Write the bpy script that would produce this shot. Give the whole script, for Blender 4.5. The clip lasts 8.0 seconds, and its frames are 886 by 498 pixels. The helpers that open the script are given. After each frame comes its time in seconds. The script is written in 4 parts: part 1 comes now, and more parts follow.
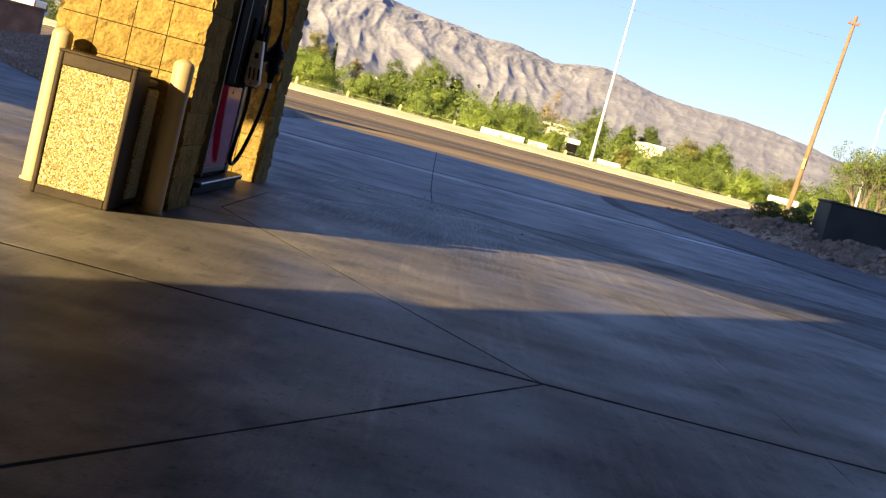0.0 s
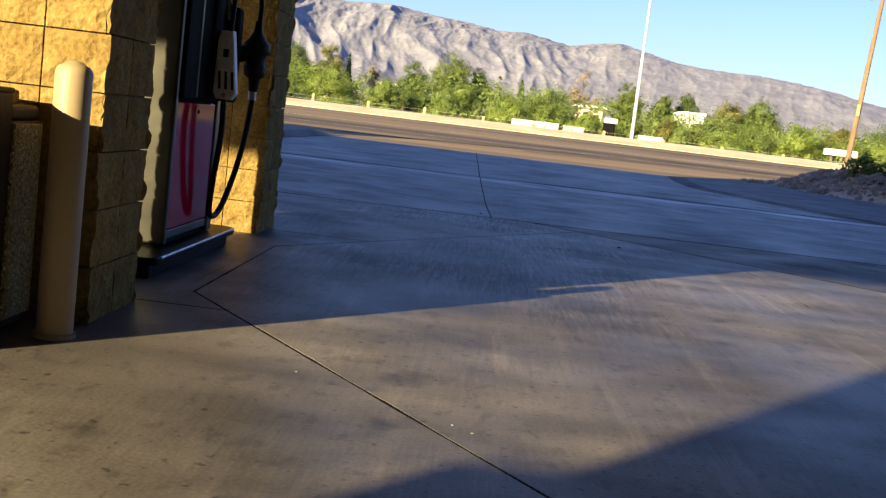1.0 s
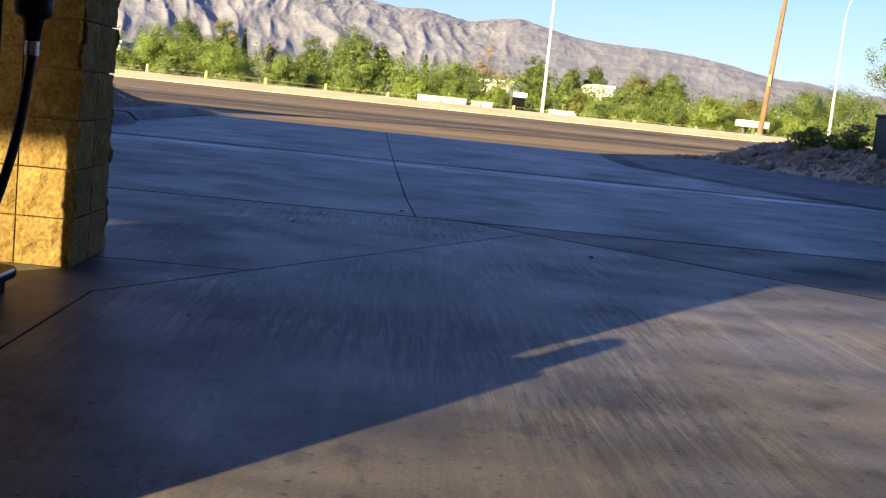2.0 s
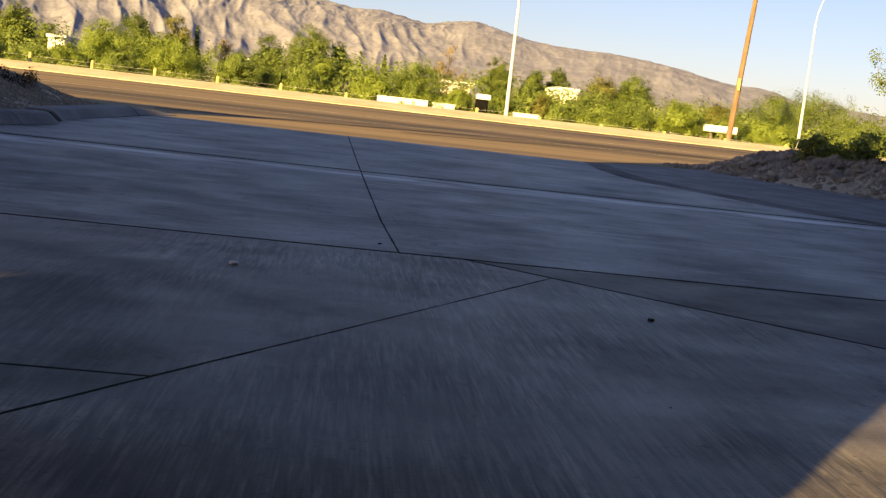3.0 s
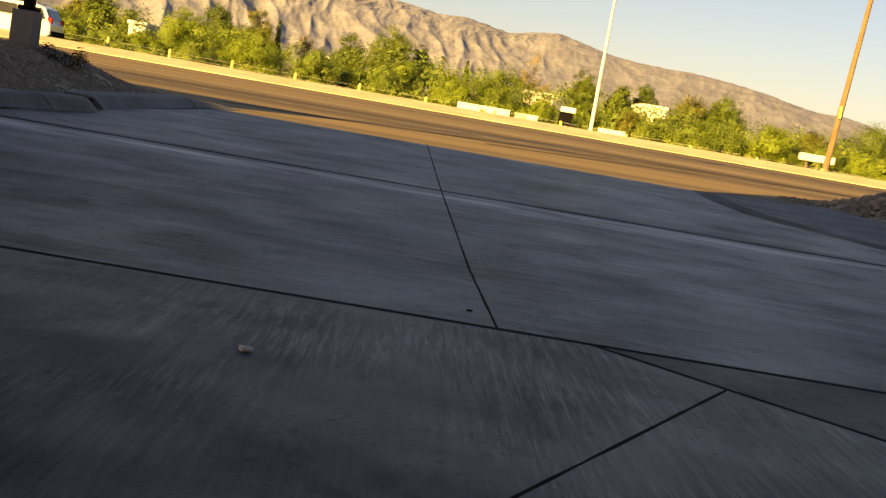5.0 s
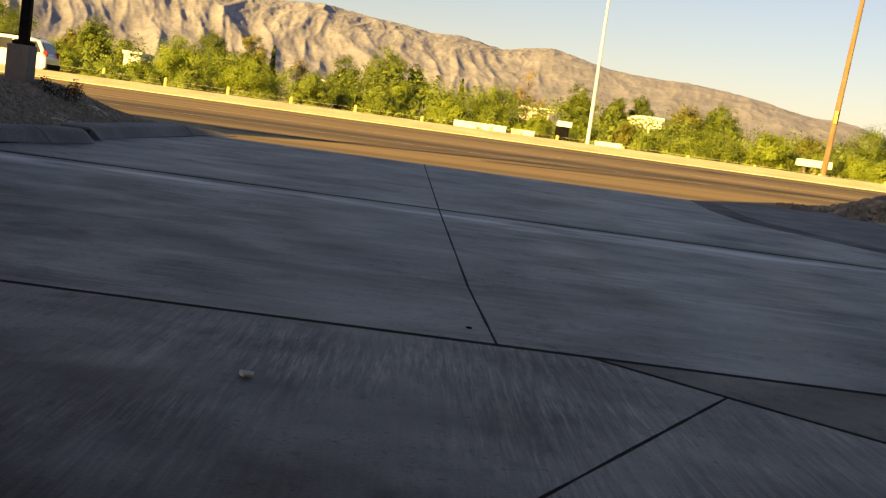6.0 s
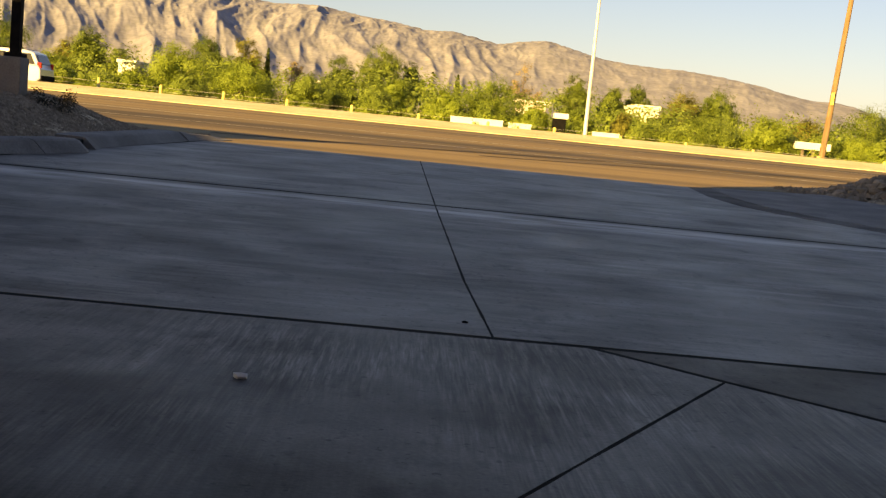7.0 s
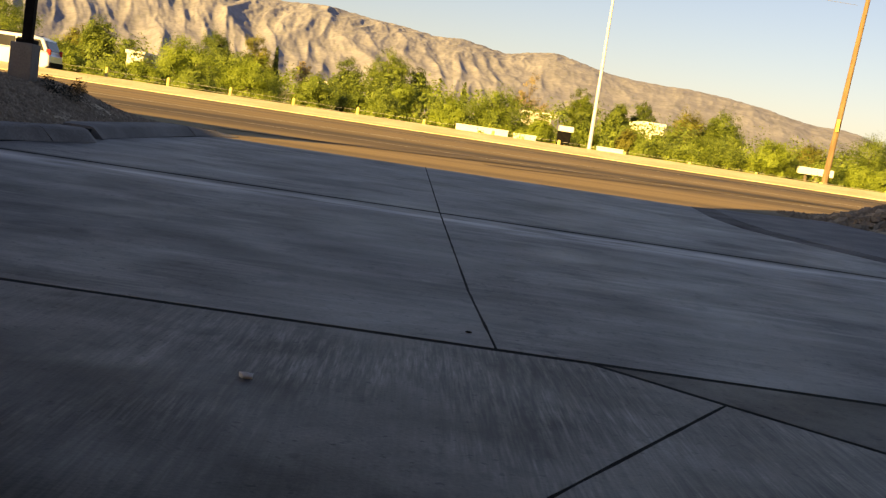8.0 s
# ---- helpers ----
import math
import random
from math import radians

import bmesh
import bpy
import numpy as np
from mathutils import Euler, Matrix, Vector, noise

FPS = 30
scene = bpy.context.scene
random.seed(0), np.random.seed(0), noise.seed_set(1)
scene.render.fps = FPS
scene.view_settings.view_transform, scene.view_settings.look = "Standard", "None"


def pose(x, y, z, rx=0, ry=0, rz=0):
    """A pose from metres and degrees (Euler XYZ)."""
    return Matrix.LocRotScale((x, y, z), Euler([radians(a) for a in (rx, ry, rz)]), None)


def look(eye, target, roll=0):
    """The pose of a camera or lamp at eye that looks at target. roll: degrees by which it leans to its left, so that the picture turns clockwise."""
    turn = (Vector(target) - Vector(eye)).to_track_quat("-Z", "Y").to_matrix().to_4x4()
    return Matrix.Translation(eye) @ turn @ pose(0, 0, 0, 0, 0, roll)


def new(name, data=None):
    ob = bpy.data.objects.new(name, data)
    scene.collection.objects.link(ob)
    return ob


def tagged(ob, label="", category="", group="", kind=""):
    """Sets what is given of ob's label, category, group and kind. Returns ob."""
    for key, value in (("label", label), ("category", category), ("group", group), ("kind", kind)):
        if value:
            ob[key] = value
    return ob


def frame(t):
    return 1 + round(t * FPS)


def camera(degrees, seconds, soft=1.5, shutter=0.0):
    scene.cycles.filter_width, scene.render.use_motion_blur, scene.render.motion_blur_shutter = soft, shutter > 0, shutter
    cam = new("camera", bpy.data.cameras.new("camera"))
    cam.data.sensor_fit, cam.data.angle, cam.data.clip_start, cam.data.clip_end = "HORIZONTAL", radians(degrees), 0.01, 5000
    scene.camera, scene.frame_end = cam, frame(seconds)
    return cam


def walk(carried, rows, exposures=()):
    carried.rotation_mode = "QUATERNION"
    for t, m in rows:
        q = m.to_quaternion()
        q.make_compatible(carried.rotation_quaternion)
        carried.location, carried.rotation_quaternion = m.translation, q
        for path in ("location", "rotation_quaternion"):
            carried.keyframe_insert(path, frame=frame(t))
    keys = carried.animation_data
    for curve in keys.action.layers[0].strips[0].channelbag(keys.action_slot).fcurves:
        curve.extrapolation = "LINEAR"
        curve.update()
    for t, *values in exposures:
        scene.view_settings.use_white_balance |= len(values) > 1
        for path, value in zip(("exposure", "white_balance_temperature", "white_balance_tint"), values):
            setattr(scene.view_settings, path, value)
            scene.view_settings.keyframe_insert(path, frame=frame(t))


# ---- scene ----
cam = camera(44.0, 8.0, soft=1.3)
PATH = [
    (0, (0.389, -0.437, 1.107), (0.404, 1.551, 0.89), 14.7),
    (0.2, (0.320, 0.335, 1.073), (0.235, 2.322, 0.859), 13.3),
    (0.3, (0.284, 0.685, 1.056), (0.176, 2.671, 0.844), 12.3),
    (0.5, (0.212, 1.35, 1.071), (0.082, 3.334, 0.85), 10.5),
    (0.7, (0.167, 2.071, 1.034), (0.065, 4.057, 0.813), 9.0),
    (1, (0.031, 2.925, 1.035), (-0.026, 4.911, 0.804), 6.8),
    (1.2, (-0.005, 3.527, 1.032), (-0.001, 5.512, 0.794), 6.4),
    (1.3, (-0.028, 3.823, 1.031), (-0.024, 5.809, 0.794), 6.2),
    (1.5, (-0.085, 4.399, 1.022), (-0.079, 6.384, 0.78), 6.2),
    (1.7, (-0.11, 4.953, 0.998), (-0.025, 6.935, 0.741), 5.1),
    (2.8, (-0.233, 7.734, 0.96), (-0.077, 9.713, 0.719), 6.7),
    (3, (-0.269, 8.124, 0.955), (-0.07, 10.1, 0.714), 6.4),
    (3.2, (-0.263, 8.511, 0.968), (-0.061, 10.487, 0.728), 7.8),
    (3.5, (-0.252, 9.063, 0.962), (-0.121, 11.045, 0.73), 8.7),
    (3.8, (-0.303, 9.524, 0.967), (-0.228, 11.509, 0.737), 9.8),
    (4, (-0.331, 9.783, 0.962), (-0.211, 11.766, 0.726), 9.8),
    (4.5, (-0.328, 10.278, 0.954), (-0.216, 12.259, 0.704), 10.6),
    (4.7, (-0.326, 10.413, 0.951), (-0.230, 12.396, 0.704), 9.8),
    (5, (-0.324, 10.46, 0.949), (-0.25, 12.444, 0.705), 9.8),
    (5.2, (-0.331, 10.4, 0.96), (-0.272, 12.387, 0.742), 9.9),
    (6.5, (-0.275, 10.438, 0.955), (-0.203, 12.425, 0.742), 6.2),
    (7, (-0.258, 10.437, 0.953), (-0.195, 12.424, 0.735), 5.6),
    (7.5, (-0.265, 10.434, 0.953), (-0.186, 12.421, 0.737), 6.0),
    (7.8, (-0.287, 10.428, 0.957), (-0.209, 12.415, 0.744), 6.8),
    (8, (-0.307, 10.422, 0.962), (-0.242, 12.41, 0.756), 8.5),
]
walk(cam, [(t, look(eye, target, roll)) for t, eye, target, roll in PATH],
     exposures=[(0, 1.82, 6500, 38), (0.5, 1.79, 6200, 37), (1, 1.74, 5900, 38), (1.5, 1.69, 5500, 39), (2.2, 1.65, 6200, 39), (3, 1.56, 8100, 38),
                (3.5, 1.55, 9300, 35), (4, 1.55, 10100, 34), (5, 1.55, 12000, 34), (6.5, 1.57, 11000, 33), (8, 1.58, 10700, 34)])

# ---- light: low evening sun from behind, clear desert sky ----
SUN_WAY = Vector((0.5948, 0.8039, -0.2475)).normalized()
world = bpy.data.worlds.new("sky")
scene.world = world
world.use_nodes = True
wn = world.node_tree
sky = wn.nodes.new("ShaderNodeTexSky")
sky.sky_type = "NISHITA"
sky.sun_disc = False
sky.sun_elevation = radians(13.9)
sky.sun_rotation = radians(216.5)
sky.air_density, sky.dust_density, sky.ozone_density = 1.15, 0.4, 5.0
clear = wn.nodes.new("ShaderNodeVectorMath")
clear.operation = "MULTIPLY"
clear.inputs[1].default_value = (1.01, 0.985, 1.02)
wn.links.new(sky.outputs[0], clear.inputs[0])
wn.links.new(clear.outputs[0], wn.nodes["Background"].inputs[0])
wn.nodes["Background"].inputs[1].default_value = 0.060
sun_data = bpy.data.lights.new("sun", "SUN")
sun_data.energy, sun_data.angle, sun_data.color = 5.0, radians(0.5), (1.0, 0.86, 0.35)
sun = new("sun", sun_data)
sun.matrix_world = look((-30, -40, 20), Vector((-30, -40, 20)) + SUN_WAY)


# ---- materials ----
def material(name, c1, c2, scale=3.0, rough=0.8, metal=0.0, bump=0.0, fine=40.0, stretch=(1, 1, 1), spread=(0.35, 0.65), vary=0.0, coat=0.0, grain=(0.82, 1.15)):
    """Two colours mixed by a broad noise, darkened by a fine one, with fine relief. Coordinates are the world's metres."""
    m = bpy.data.materials.new(name)
    m.use_nodes = True
    t = m.node_tree
    n, link = t.nodes, t.links.new
    b = n["Principled BSDF"]
    b.inputs["Roughness"].default_value, b.inputs["Metallic"].default_value = rough, metal
    b.inputs["Coat Weight"].default_value = coat
    g = n.new("ShaderNodeNewGeometry")
    mp = n.new("ShaderNodeMapping")
    mp.inputs["Scale"].default_value = stretch
    link(g.outputs["Position"], mp.inputs["Vector"])
    a, f = n.new("ShaderNodeTexNoise"), n.new("ShaderNodeTexNoise")
    a.inputs["Scale"].default_value, a.inputs["Detail"].default_value = scale, 6
    f.inputs["Scale"].default_value, f.inputs["Detail"].default_value = fine, 4
    link(mp.outputs[0], a.inputs["Vector"])
    link(g.outputs["Position"], f.inputs["Vector"])
    r = n.new("ShaderNodeValToRGB")
    r.color_ramp.elements[0].position, r.color_ramp.elements[1].position = spread
    r.color_ramp.elements[0].color, r.color_ramp.elements[1].color = (*c1, 1), (*c2, 1)
    link(a.outputs["Fac"], r.inputs[0])
    mr = n.new("ShaderNodeMapRange")
    mr.inputs["From Min"].default_value, mr.inputs["From Max"].default_value = 0.3, 0.7
    mr.inputs["To Min"].default_value, mr.inputs["To Max"].default_value = grain
    link(f.outputs["Fac"], mr.inputs["Value"])
    mul = n.new("ShaderNodeVectorMath")
    mul.operation = "SCALE"
    link(r.outputs[0], mul.inputs[0])
    link(mr.outputs[0], mul.inputs["Scale"])
    last = mul.outputs[0]
    if vary:
        oi, vr, v2 = n.new("ShaderNodeObjectInfo"), n.new("ShaderNodeMapRange"), n.new("ShaderNodeVectorMath")
        vr.inputs["To Min"].default_value, vr.inputs["To Max"].default_value = 1 - vary, 1 + vary
        v2.operation = "SCALE"
        link(oi.outputs["Random"], vr.inputs["Value"])
        link(last, v2.inputs[0])
        link(vr.outputs[0], v2.inputs["Scale"])
        last = v2.outputs[0]
    link(last, b.inputs["Base Color"])
    if bump:
        bp = n.new("ShaderNodeBump")
        bp.inputs["Strength"].default_value, bp.inputs["Distance"].default_value = bump, 0.01
        link(f.outputs["Fac"], bp.inputs["Height"])
        link(bp.outputs[0], b.inputs["Normal"])
    return m


def concrete(name, streak, tone, broomed, spots, kept=None, sheen=(0.12, 0.34)):
    """Broom-finished concrete: broad stains, dark oily smudges, uneven streaks along the broom's way, and the spots
    (x, y, half width, half length, tone) of soaked-in oil, dried lime and painted-in shade."""
    m = material(name, tuple(tone * c for c in (0.090, 0.081, 0.072)), tuple(tone * c for c in (0.138, 0.125, 0.110)), scale=0.5, rough=0.9, bump=0.12, fine=60, vary=0.05)
    t = m.node_tree
    n, link = t.nodes, t.links.new
    b = n["Principled BSDF"]
    src = b.inputs["Base Color"].links[0].from_socket
    g = n.new("ShaderNodeNewGeometry")

    def speckle(stretch, scale, lo, hi, low, high, detail=5):
        mp, no, mr = n.new("ShaderNodeMapping"), n.new("ShaderNodeTexNoise"), n.new("ShaderNodeMapRange")
        mp.inputs["Scale"].default_value = stretch
        no.inputs["Scale"].default_value, no.inputs["Detail"].default_value = scale, detail
        mr.inputs["From Min"].default_value, mr.inputs["From Max"].default_value = lo, hi
        mr.inputs["To Min"].default_value, mr.inputs["To Max"].default_value = low, high
        link(g.outputs["Position"], mp.inputs["Vector"])
        link(mp.outputs[0], no.inputs["Vector"])
        link(no.outputs["Fac"], mr.inputs["Value"])
        return mr.outputs[0]

    def times(value):
        nonlocal src
        mul = n.new("ShaderNodeVectorMath")
        mul.operation = "SCALE"
        link(src, mul.inputs[0])
        link(value, mul.inputs["Scale"])
        src = mul.outputs[0]

    # broom streaks, strong in some places and worn off in others
    wearing = speckle((1, 0.7, 1), 0.9, 0.36, 0.58, 0.1, 1.0)
    # tyres have polished the broom marks off outside this part
    if kept:
        x, y, rx, ry = kept
        mp, size, lane, both = n.new("ShaderNodeMapping"), n.new("ShaderNodeVectorMath"), n.new("ShaderNodeMapRange"), n.new("ShaderNodeMath")
        mp.inputs["Location"].default_value = (-x / rx, -y / ry, 0)
        mp.inputs["Scale"].default_value = (1 / rx, 1 / ry, 0)
        size.operation, both.operation = "LENGTH", "MULTIPLY"
        lane.inputs["From Min"].default_value, lane.inputs["From Max"].default_value = 0.6, 1.2
        lane.inputs["To Min"].default_value, lane.inputs["To Max"].default_value = 1.0, 0.18
        link(g.outputs["Position"], mp.inputs["Vector"])
        link(mp.outputs[0], size.inputs[0])
        link(size.outputs["Value"], lane.inputs["Value"])
        link(lane.outputs[0], both.inputs[0])
        link(wearing, both.inputs[1])
        wearing = both.outputs[0]
    for k, low, high in ((1, 0.82, 1.10), (3.5, 0.36, 1.42), (10, 0.45, 1.36)):
        fine = speckle(tuple(k * c for c in streak), 1.0, 0.36, 0.64, 1 - (1 - low) * broomed, 1 + (high - 1) * broomed)
        mix = n.new("ShaderNodeMix")
        mix.inputs["A"].default_value = 1.0
        link(wearing, mix.inputs["Factor"])
        link(fine, mix.inputs["B"])
        times(mix.outputs["Result"])
    for layer in (((1, 1, 1), 0.45, 0.38, 0.62, 0.68, 1.18), ((0.8, 1.2, 1), 1.5, 0.38, 0.62, 0.74, 1.18), ((1.3, 1, 1), 2.7, 0.29, 0.39, 0.55, 1.0),
                  ((1.5, 0.8, 1), 8.0, 0.31, 0.41, 0.66, 1.0), ((1, 1, 1), 22.0, 0.31, 0.37, 0.45, 1.0), (tuple(0.6 * c for c in streak), 1.3, 0.58, 0.74, 1.0, 1.0 + 0.5 * broomed)):
        times(speckle(*layer))
    ragged = speckle((1, 1, 1), 2.2, 0.3, 0.7, -0.45, 0.45, 6)
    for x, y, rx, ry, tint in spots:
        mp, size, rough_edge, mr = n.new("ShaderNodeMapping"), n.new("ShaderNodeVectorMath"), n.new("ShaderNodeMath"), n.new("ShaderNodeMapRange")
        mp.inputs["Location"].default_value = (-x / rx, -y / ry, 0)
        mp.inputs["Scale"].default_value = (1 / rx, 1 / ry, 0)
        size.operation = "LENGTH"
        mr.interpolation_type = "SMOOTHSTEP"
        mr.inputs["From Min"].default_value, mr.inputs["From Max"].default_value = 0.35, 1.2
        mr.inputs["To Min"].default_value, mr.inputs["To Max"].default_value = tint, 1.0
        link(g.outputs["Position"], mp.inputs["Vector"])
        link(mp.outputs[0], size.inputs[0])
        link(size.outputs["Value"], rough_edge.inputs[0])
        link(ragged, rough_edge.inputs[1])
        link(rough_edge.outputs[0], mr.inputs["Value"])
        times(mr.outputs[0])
    link(src, b.inputs["Base Color"])
    link(speckle((0.8, 1.2, 1), 1.5, 0.36, 0.64, *sheen), b.inputs["Specular IOR Level"])
    link(speckle((1, 1, 1), 0.9, 0.35, 0.65, 0.45, 0.60, 6), b.inputs["Roughness"])
    return m


def foliage(name, c1, c2):
    """Leaves: a tone of its own for each leaf, a little light let through."""
    m = bpy.data.materials.new(name)
    m.use_nodes = True
    t = m.node_tree
    n, link = t.nodes, t.links.new
    b = n["Principled BSDF"]
    g, r = n.new("ShaderNodeNewGeometry"), n.new("ShaderNodeValToRGB")
    r.color_ramp.elements[0].color, r.color_ramp.elements[1].color = (*c1, 1), (*c2, 1)
    link(g.outputs["Random Per Island"], r.inputs[0])
    link(r.outputs[0], b.inputs["Base Color"])
    b.inputs["Roughness"].default_value = 0.7
    tr, ad = n.new("ShaderNodeBsdfTranslucent"), n.new("ShaderNodeMixShader")
    link(r.outputs[0], tr.inputs["Color"])
    ad.inputs[0].default_value = 0.35
    link(b.outputs[0], ad.inputs[1])
    link(tr.outputs[0], ad.inputs[2])
    link(ad.outputs[0], n["Material Output"].inputs["Surface"])
    return m


# Oil spots; the broad ones at y 2.5, 12.7, 12.9 also paint shade.
OIL_AND_SHADE = ((-1.25, 12.7, 0.9, 2.3, 0.52), (-1.7, 2.5, 1.7, 2.3, 0.24), (-0.27, 13.18, 0.09, 0.14, 0.4), (0.26, 13.2, 0.05, 0.06, 0.45), (0.33, 12.75, 0.05, 0.05, 0.5), (-0.1, 12.2, 0.5, 0.9, 0.7), (0.35, 8.9, 0.8, 1.3, 0.72), (0.55, 3.0, 0.5, 0.5, 0.55), (1.6, 12.9, 1.0, 1.4, 0.62))
# Lime spots; the large dark one at x -3.9 is lens dimming painted in.
LIME_AND_SHADE = ((-0.75, 17.15, 0.7, 0.16, 1.45), (-0.15, 17.3, 0.2, 0.2, 1.4), (0.5, 14.6, 0.6, 0.45, 1.22), (-3.9, 17.6, 2.0, 2.2, 0.48), (-1.6, 19.4, 1.4, 0.4, 0.85), (1.9, 20.9, 1.0, 0.12, 1.3), (4.0, 20.6, 0.9, 0.1, 1.35))
M_SLAB = concrete("broomed concrete", (9, 0.5, 1), 1.34, 1.0, OIL_AND_SHADE, (0.1, 12.4, 2.1, 3.6))
M_PATCH = concrete("darker patch concrete", (2, 1, 1), 0.78, 0.4, (), sheen=(0.03, 0.10))
M_APRON = concrete("driveway concrete", (0.35, 2.4, 1), 1.4, 0.5, LIME_AND_SHADE, sheen=(0.18, 0.46))


def limed(m):
    """A broken pale lime stain along the cross joint of the driveway."""
    n, link = m.node_tree.nodes, m.node_tree.links.new
    b = n["Principled BSDF"]
    src = b.inputs["Base Color"].links[0].from_socket
    g, sep, near, mp, no, mr, gate, mix = (n.new("ShaderNode" + k) for k in ("NewGeometry", "SeparateXYZ", "MapRange", "Mapping", "TexNoise", "MapRange", "Math", "Mix"))
    mix.data_type, gate.operation = "RGBA", "MULTIPLY"
    link(g.outputs["Position"], sep.inputs[0])
    off = n.new("ShaderNodeMath")
    off.operation = "SUBTRACT"
    off.inputs[1].default_value = 21.0
    link(sep.outputs["Y"], off.inputs[0])
    mag = n.new("ShaderNodeMath")
    mag.operation = "ABSOLUTE"
    link(off.outputs[0], mag.inputs[0])
    near.inputs["From Min"].default_value, near.inputs["From Max"].default_value = 0.05, 0.55
    near.inputs["To Min"].default_value, near.inputs["To Max"].default_value = 1.0, 0.0
    link(mag.outputs[0], near.inputs["Value"])
    mp.inputs["Scale"].default_value = (0.5, 2.2, 1)
    no.inputs["Scale"].default_value, no.inputs["Detail"].default_value = 1.3, 6
    link(g.outputs["Position"], mp.inputs["Vector"])
    link(mp.outputs[0], no.inputs["Vector"])
    mr.inputs["From Min"].default_value, mr.inputs["From Max"].default_value = 0.42, 0.58
    link(no.outputs["Fac"], mr.inputs["Value"])
    link(near.outputs[0], gate.inputs[0])
    link(mr.outputs[0], gate.inputs[1])
    mix.inputs["B"].default_value = (0.50, 0.48, 0.45, 1)
    link(gate.outputs[0], mix.inputs["Factor"])
    link(src, mix.inputs["A"])
    # grime gathered in the joint itself
    seam, edge, core, dark = (n.new("ShaderNode" + k) for k in ("Math", "Math", "MapRange", "VectorMath"))
    seam.operation, edge.operation, dark.operation = "SUBTRACT", "ABSOLUTE", "SCALE"
    seam.inputs[1].default_value = 21.45
    link(sep.outputs["Y"], seam.inputs[0])
    link(seam.outputs[0], edge.inputs[0])
    core.inputs["From Min"].default_value, core.inputs["From Max"].default_value = 0.07, 0.26
    core.inputs["To Min"].default_value, core.inputs["To Max"].default_value = 0.42, 1.0
    link(edge.outputs[0], core.inputs["Value"])
    link(mix.outputs["Result"], dark.inputs[0])
    link(core.outputs[0], dark.inputs["Scale"])
    link(dark.outputs[0], b.inputs["Base Color"])


limed(M_APRON)
M_GUTTER = material("dirt-stained gutter concrete", (0.085, 0.079, 0.072), (0.19, 0.178, 0.160), 1.3, 0.85, bump=0.3)
M_KERB = material("kerb concrete", (0.13, 0.125, 0.116), (0.205, 0.196, 0.18), 2.0, 0.85, bump=0.4)
M_DIRT = material("desert dirt", (0.30, 0.23, 0.15), (0.46, 0.37, 0.25), 0.8, 0.95, bump=0.5, fine=15)
M_JOINT = material("black joint sealant", (0.006, 0.006, 0.006), (0.016, 0.015, 0.014), 4.0, 0.9)
for dull in (M_JOINT, M_GUTTER):
    dull.node_tree.nodes["Principled BSDF"].inputs["Specular IOR Level"].default_value = 0.06
M_ROAD = material("worn asphalt", (0.055, 0.035, 0.016), (0.25, 0.170, 0.072), 0.9, 0.85, bump=0.3, fine=30, stretch=(0.025, 0.42, 1), spread=(0.38, 0.62), grain=(0.78, 1.2))
M_SKID = material("black tyre rubber mark", (0.03, 0.022, 0.013), (0.09, 0.062, 0.03), 2.0, 0.8, stretch=(0.6, 2, 1))
M_LINE = material("worn road paint", (0.36, 0.31, 0.22), (0.56, 0.50, 0.38), 1.5, 0.8)
M_MEDIAN = material("pale sandy shoulder", (0.58, 0.47, 0.26), (0.74, 0.62, 0.38), 0.6, 0.95, bump=0.6, fine=8)
M_BLOCK = material("tan split-face block", (0.205, 0.138, 0.038), (0.290, 0.203, 0.063), 9.0, 0.92, bump=1.0, fine=48, vary=0.08, grain=(0.66, 1.2))
M_MORTAR = material("mortar", (0.15, 0.10, 0.05), (0.22, 0.16, 0.08), 8.0, 0.95, bump=0.5)
M_BOLLARD = material("tan bollard sleeve", (0.33, 0.26, 0.155), (0.37, 0.295, 0.175), 3.0, 0.45, grain=(0.96, 1.03))
M_BROWN = material("brown textured metal", (0.020, 0.0125, 0.006), (0.036, 0.024, 0.012), 6.0, 0.6, bump=0.2)
M_BLACK = material("black powder coat", (0.005, 0.005, 0.0055), (0.011, 0.0105, 0.0105), 6.0, 0.7, bump=0.1)
M_BLACK.node_tree.nodes["Principled BSDF"].inputs["Specular IOR Level"].default_value = 0.03
M_RUBBER = material("black rubber", (0.006, 0.006, 0.006), (0.016, 0.016, 0.016), 10.0, 0.55)
for matte, gloss in ((M_BLOCK, 0.12), (M_MORTAR, 0.1), (M_BOLLARD, 0.25), (M_BROWN, 0.2)):
    matte.node_tree.nodes["Principled BSDF"].inputs["Specular IOR Level"].default_value = gloss
M_RUBBER.node_tree.nodes["Principled BSDF"].inputs["Specular IOR Level"].default_value = 0.25
M_STEEL = material("brushed stainless steel", (0.036, 0.035, 0.030), (0.090, 0.089, 0.078), 2.2, 0.34, metal=1.0, fine=9, grain=(0.9, 1.08))
M_RED = material("glossy red panel", (0.48, 0.006, 0.030), (0.56, 0.008, 0.036), 2.0, 0.07, coat=0.0, grain=(0.97, 1.03))
M_RED.node_tree.nodes["Principled BSDF"].inputs["Specular IOR Level"].default_value = 0.3
M_PLINTH = material("worn black enamel", (0.006, 0.006, 0.007), (0.014, 0.013, 0.013), 9.0, 0.38, bump=0.1)
M_PLINTH.node_tree.nodes["Principled BSDF"].inputs["Specular IOR Level"].default_value = 0.04
M_EDGE = material("worn bright metal", (0.30, 0.31, 0.33), (0.48, 0.49, 0.50), 14.0, 0.4, metal=1.0)
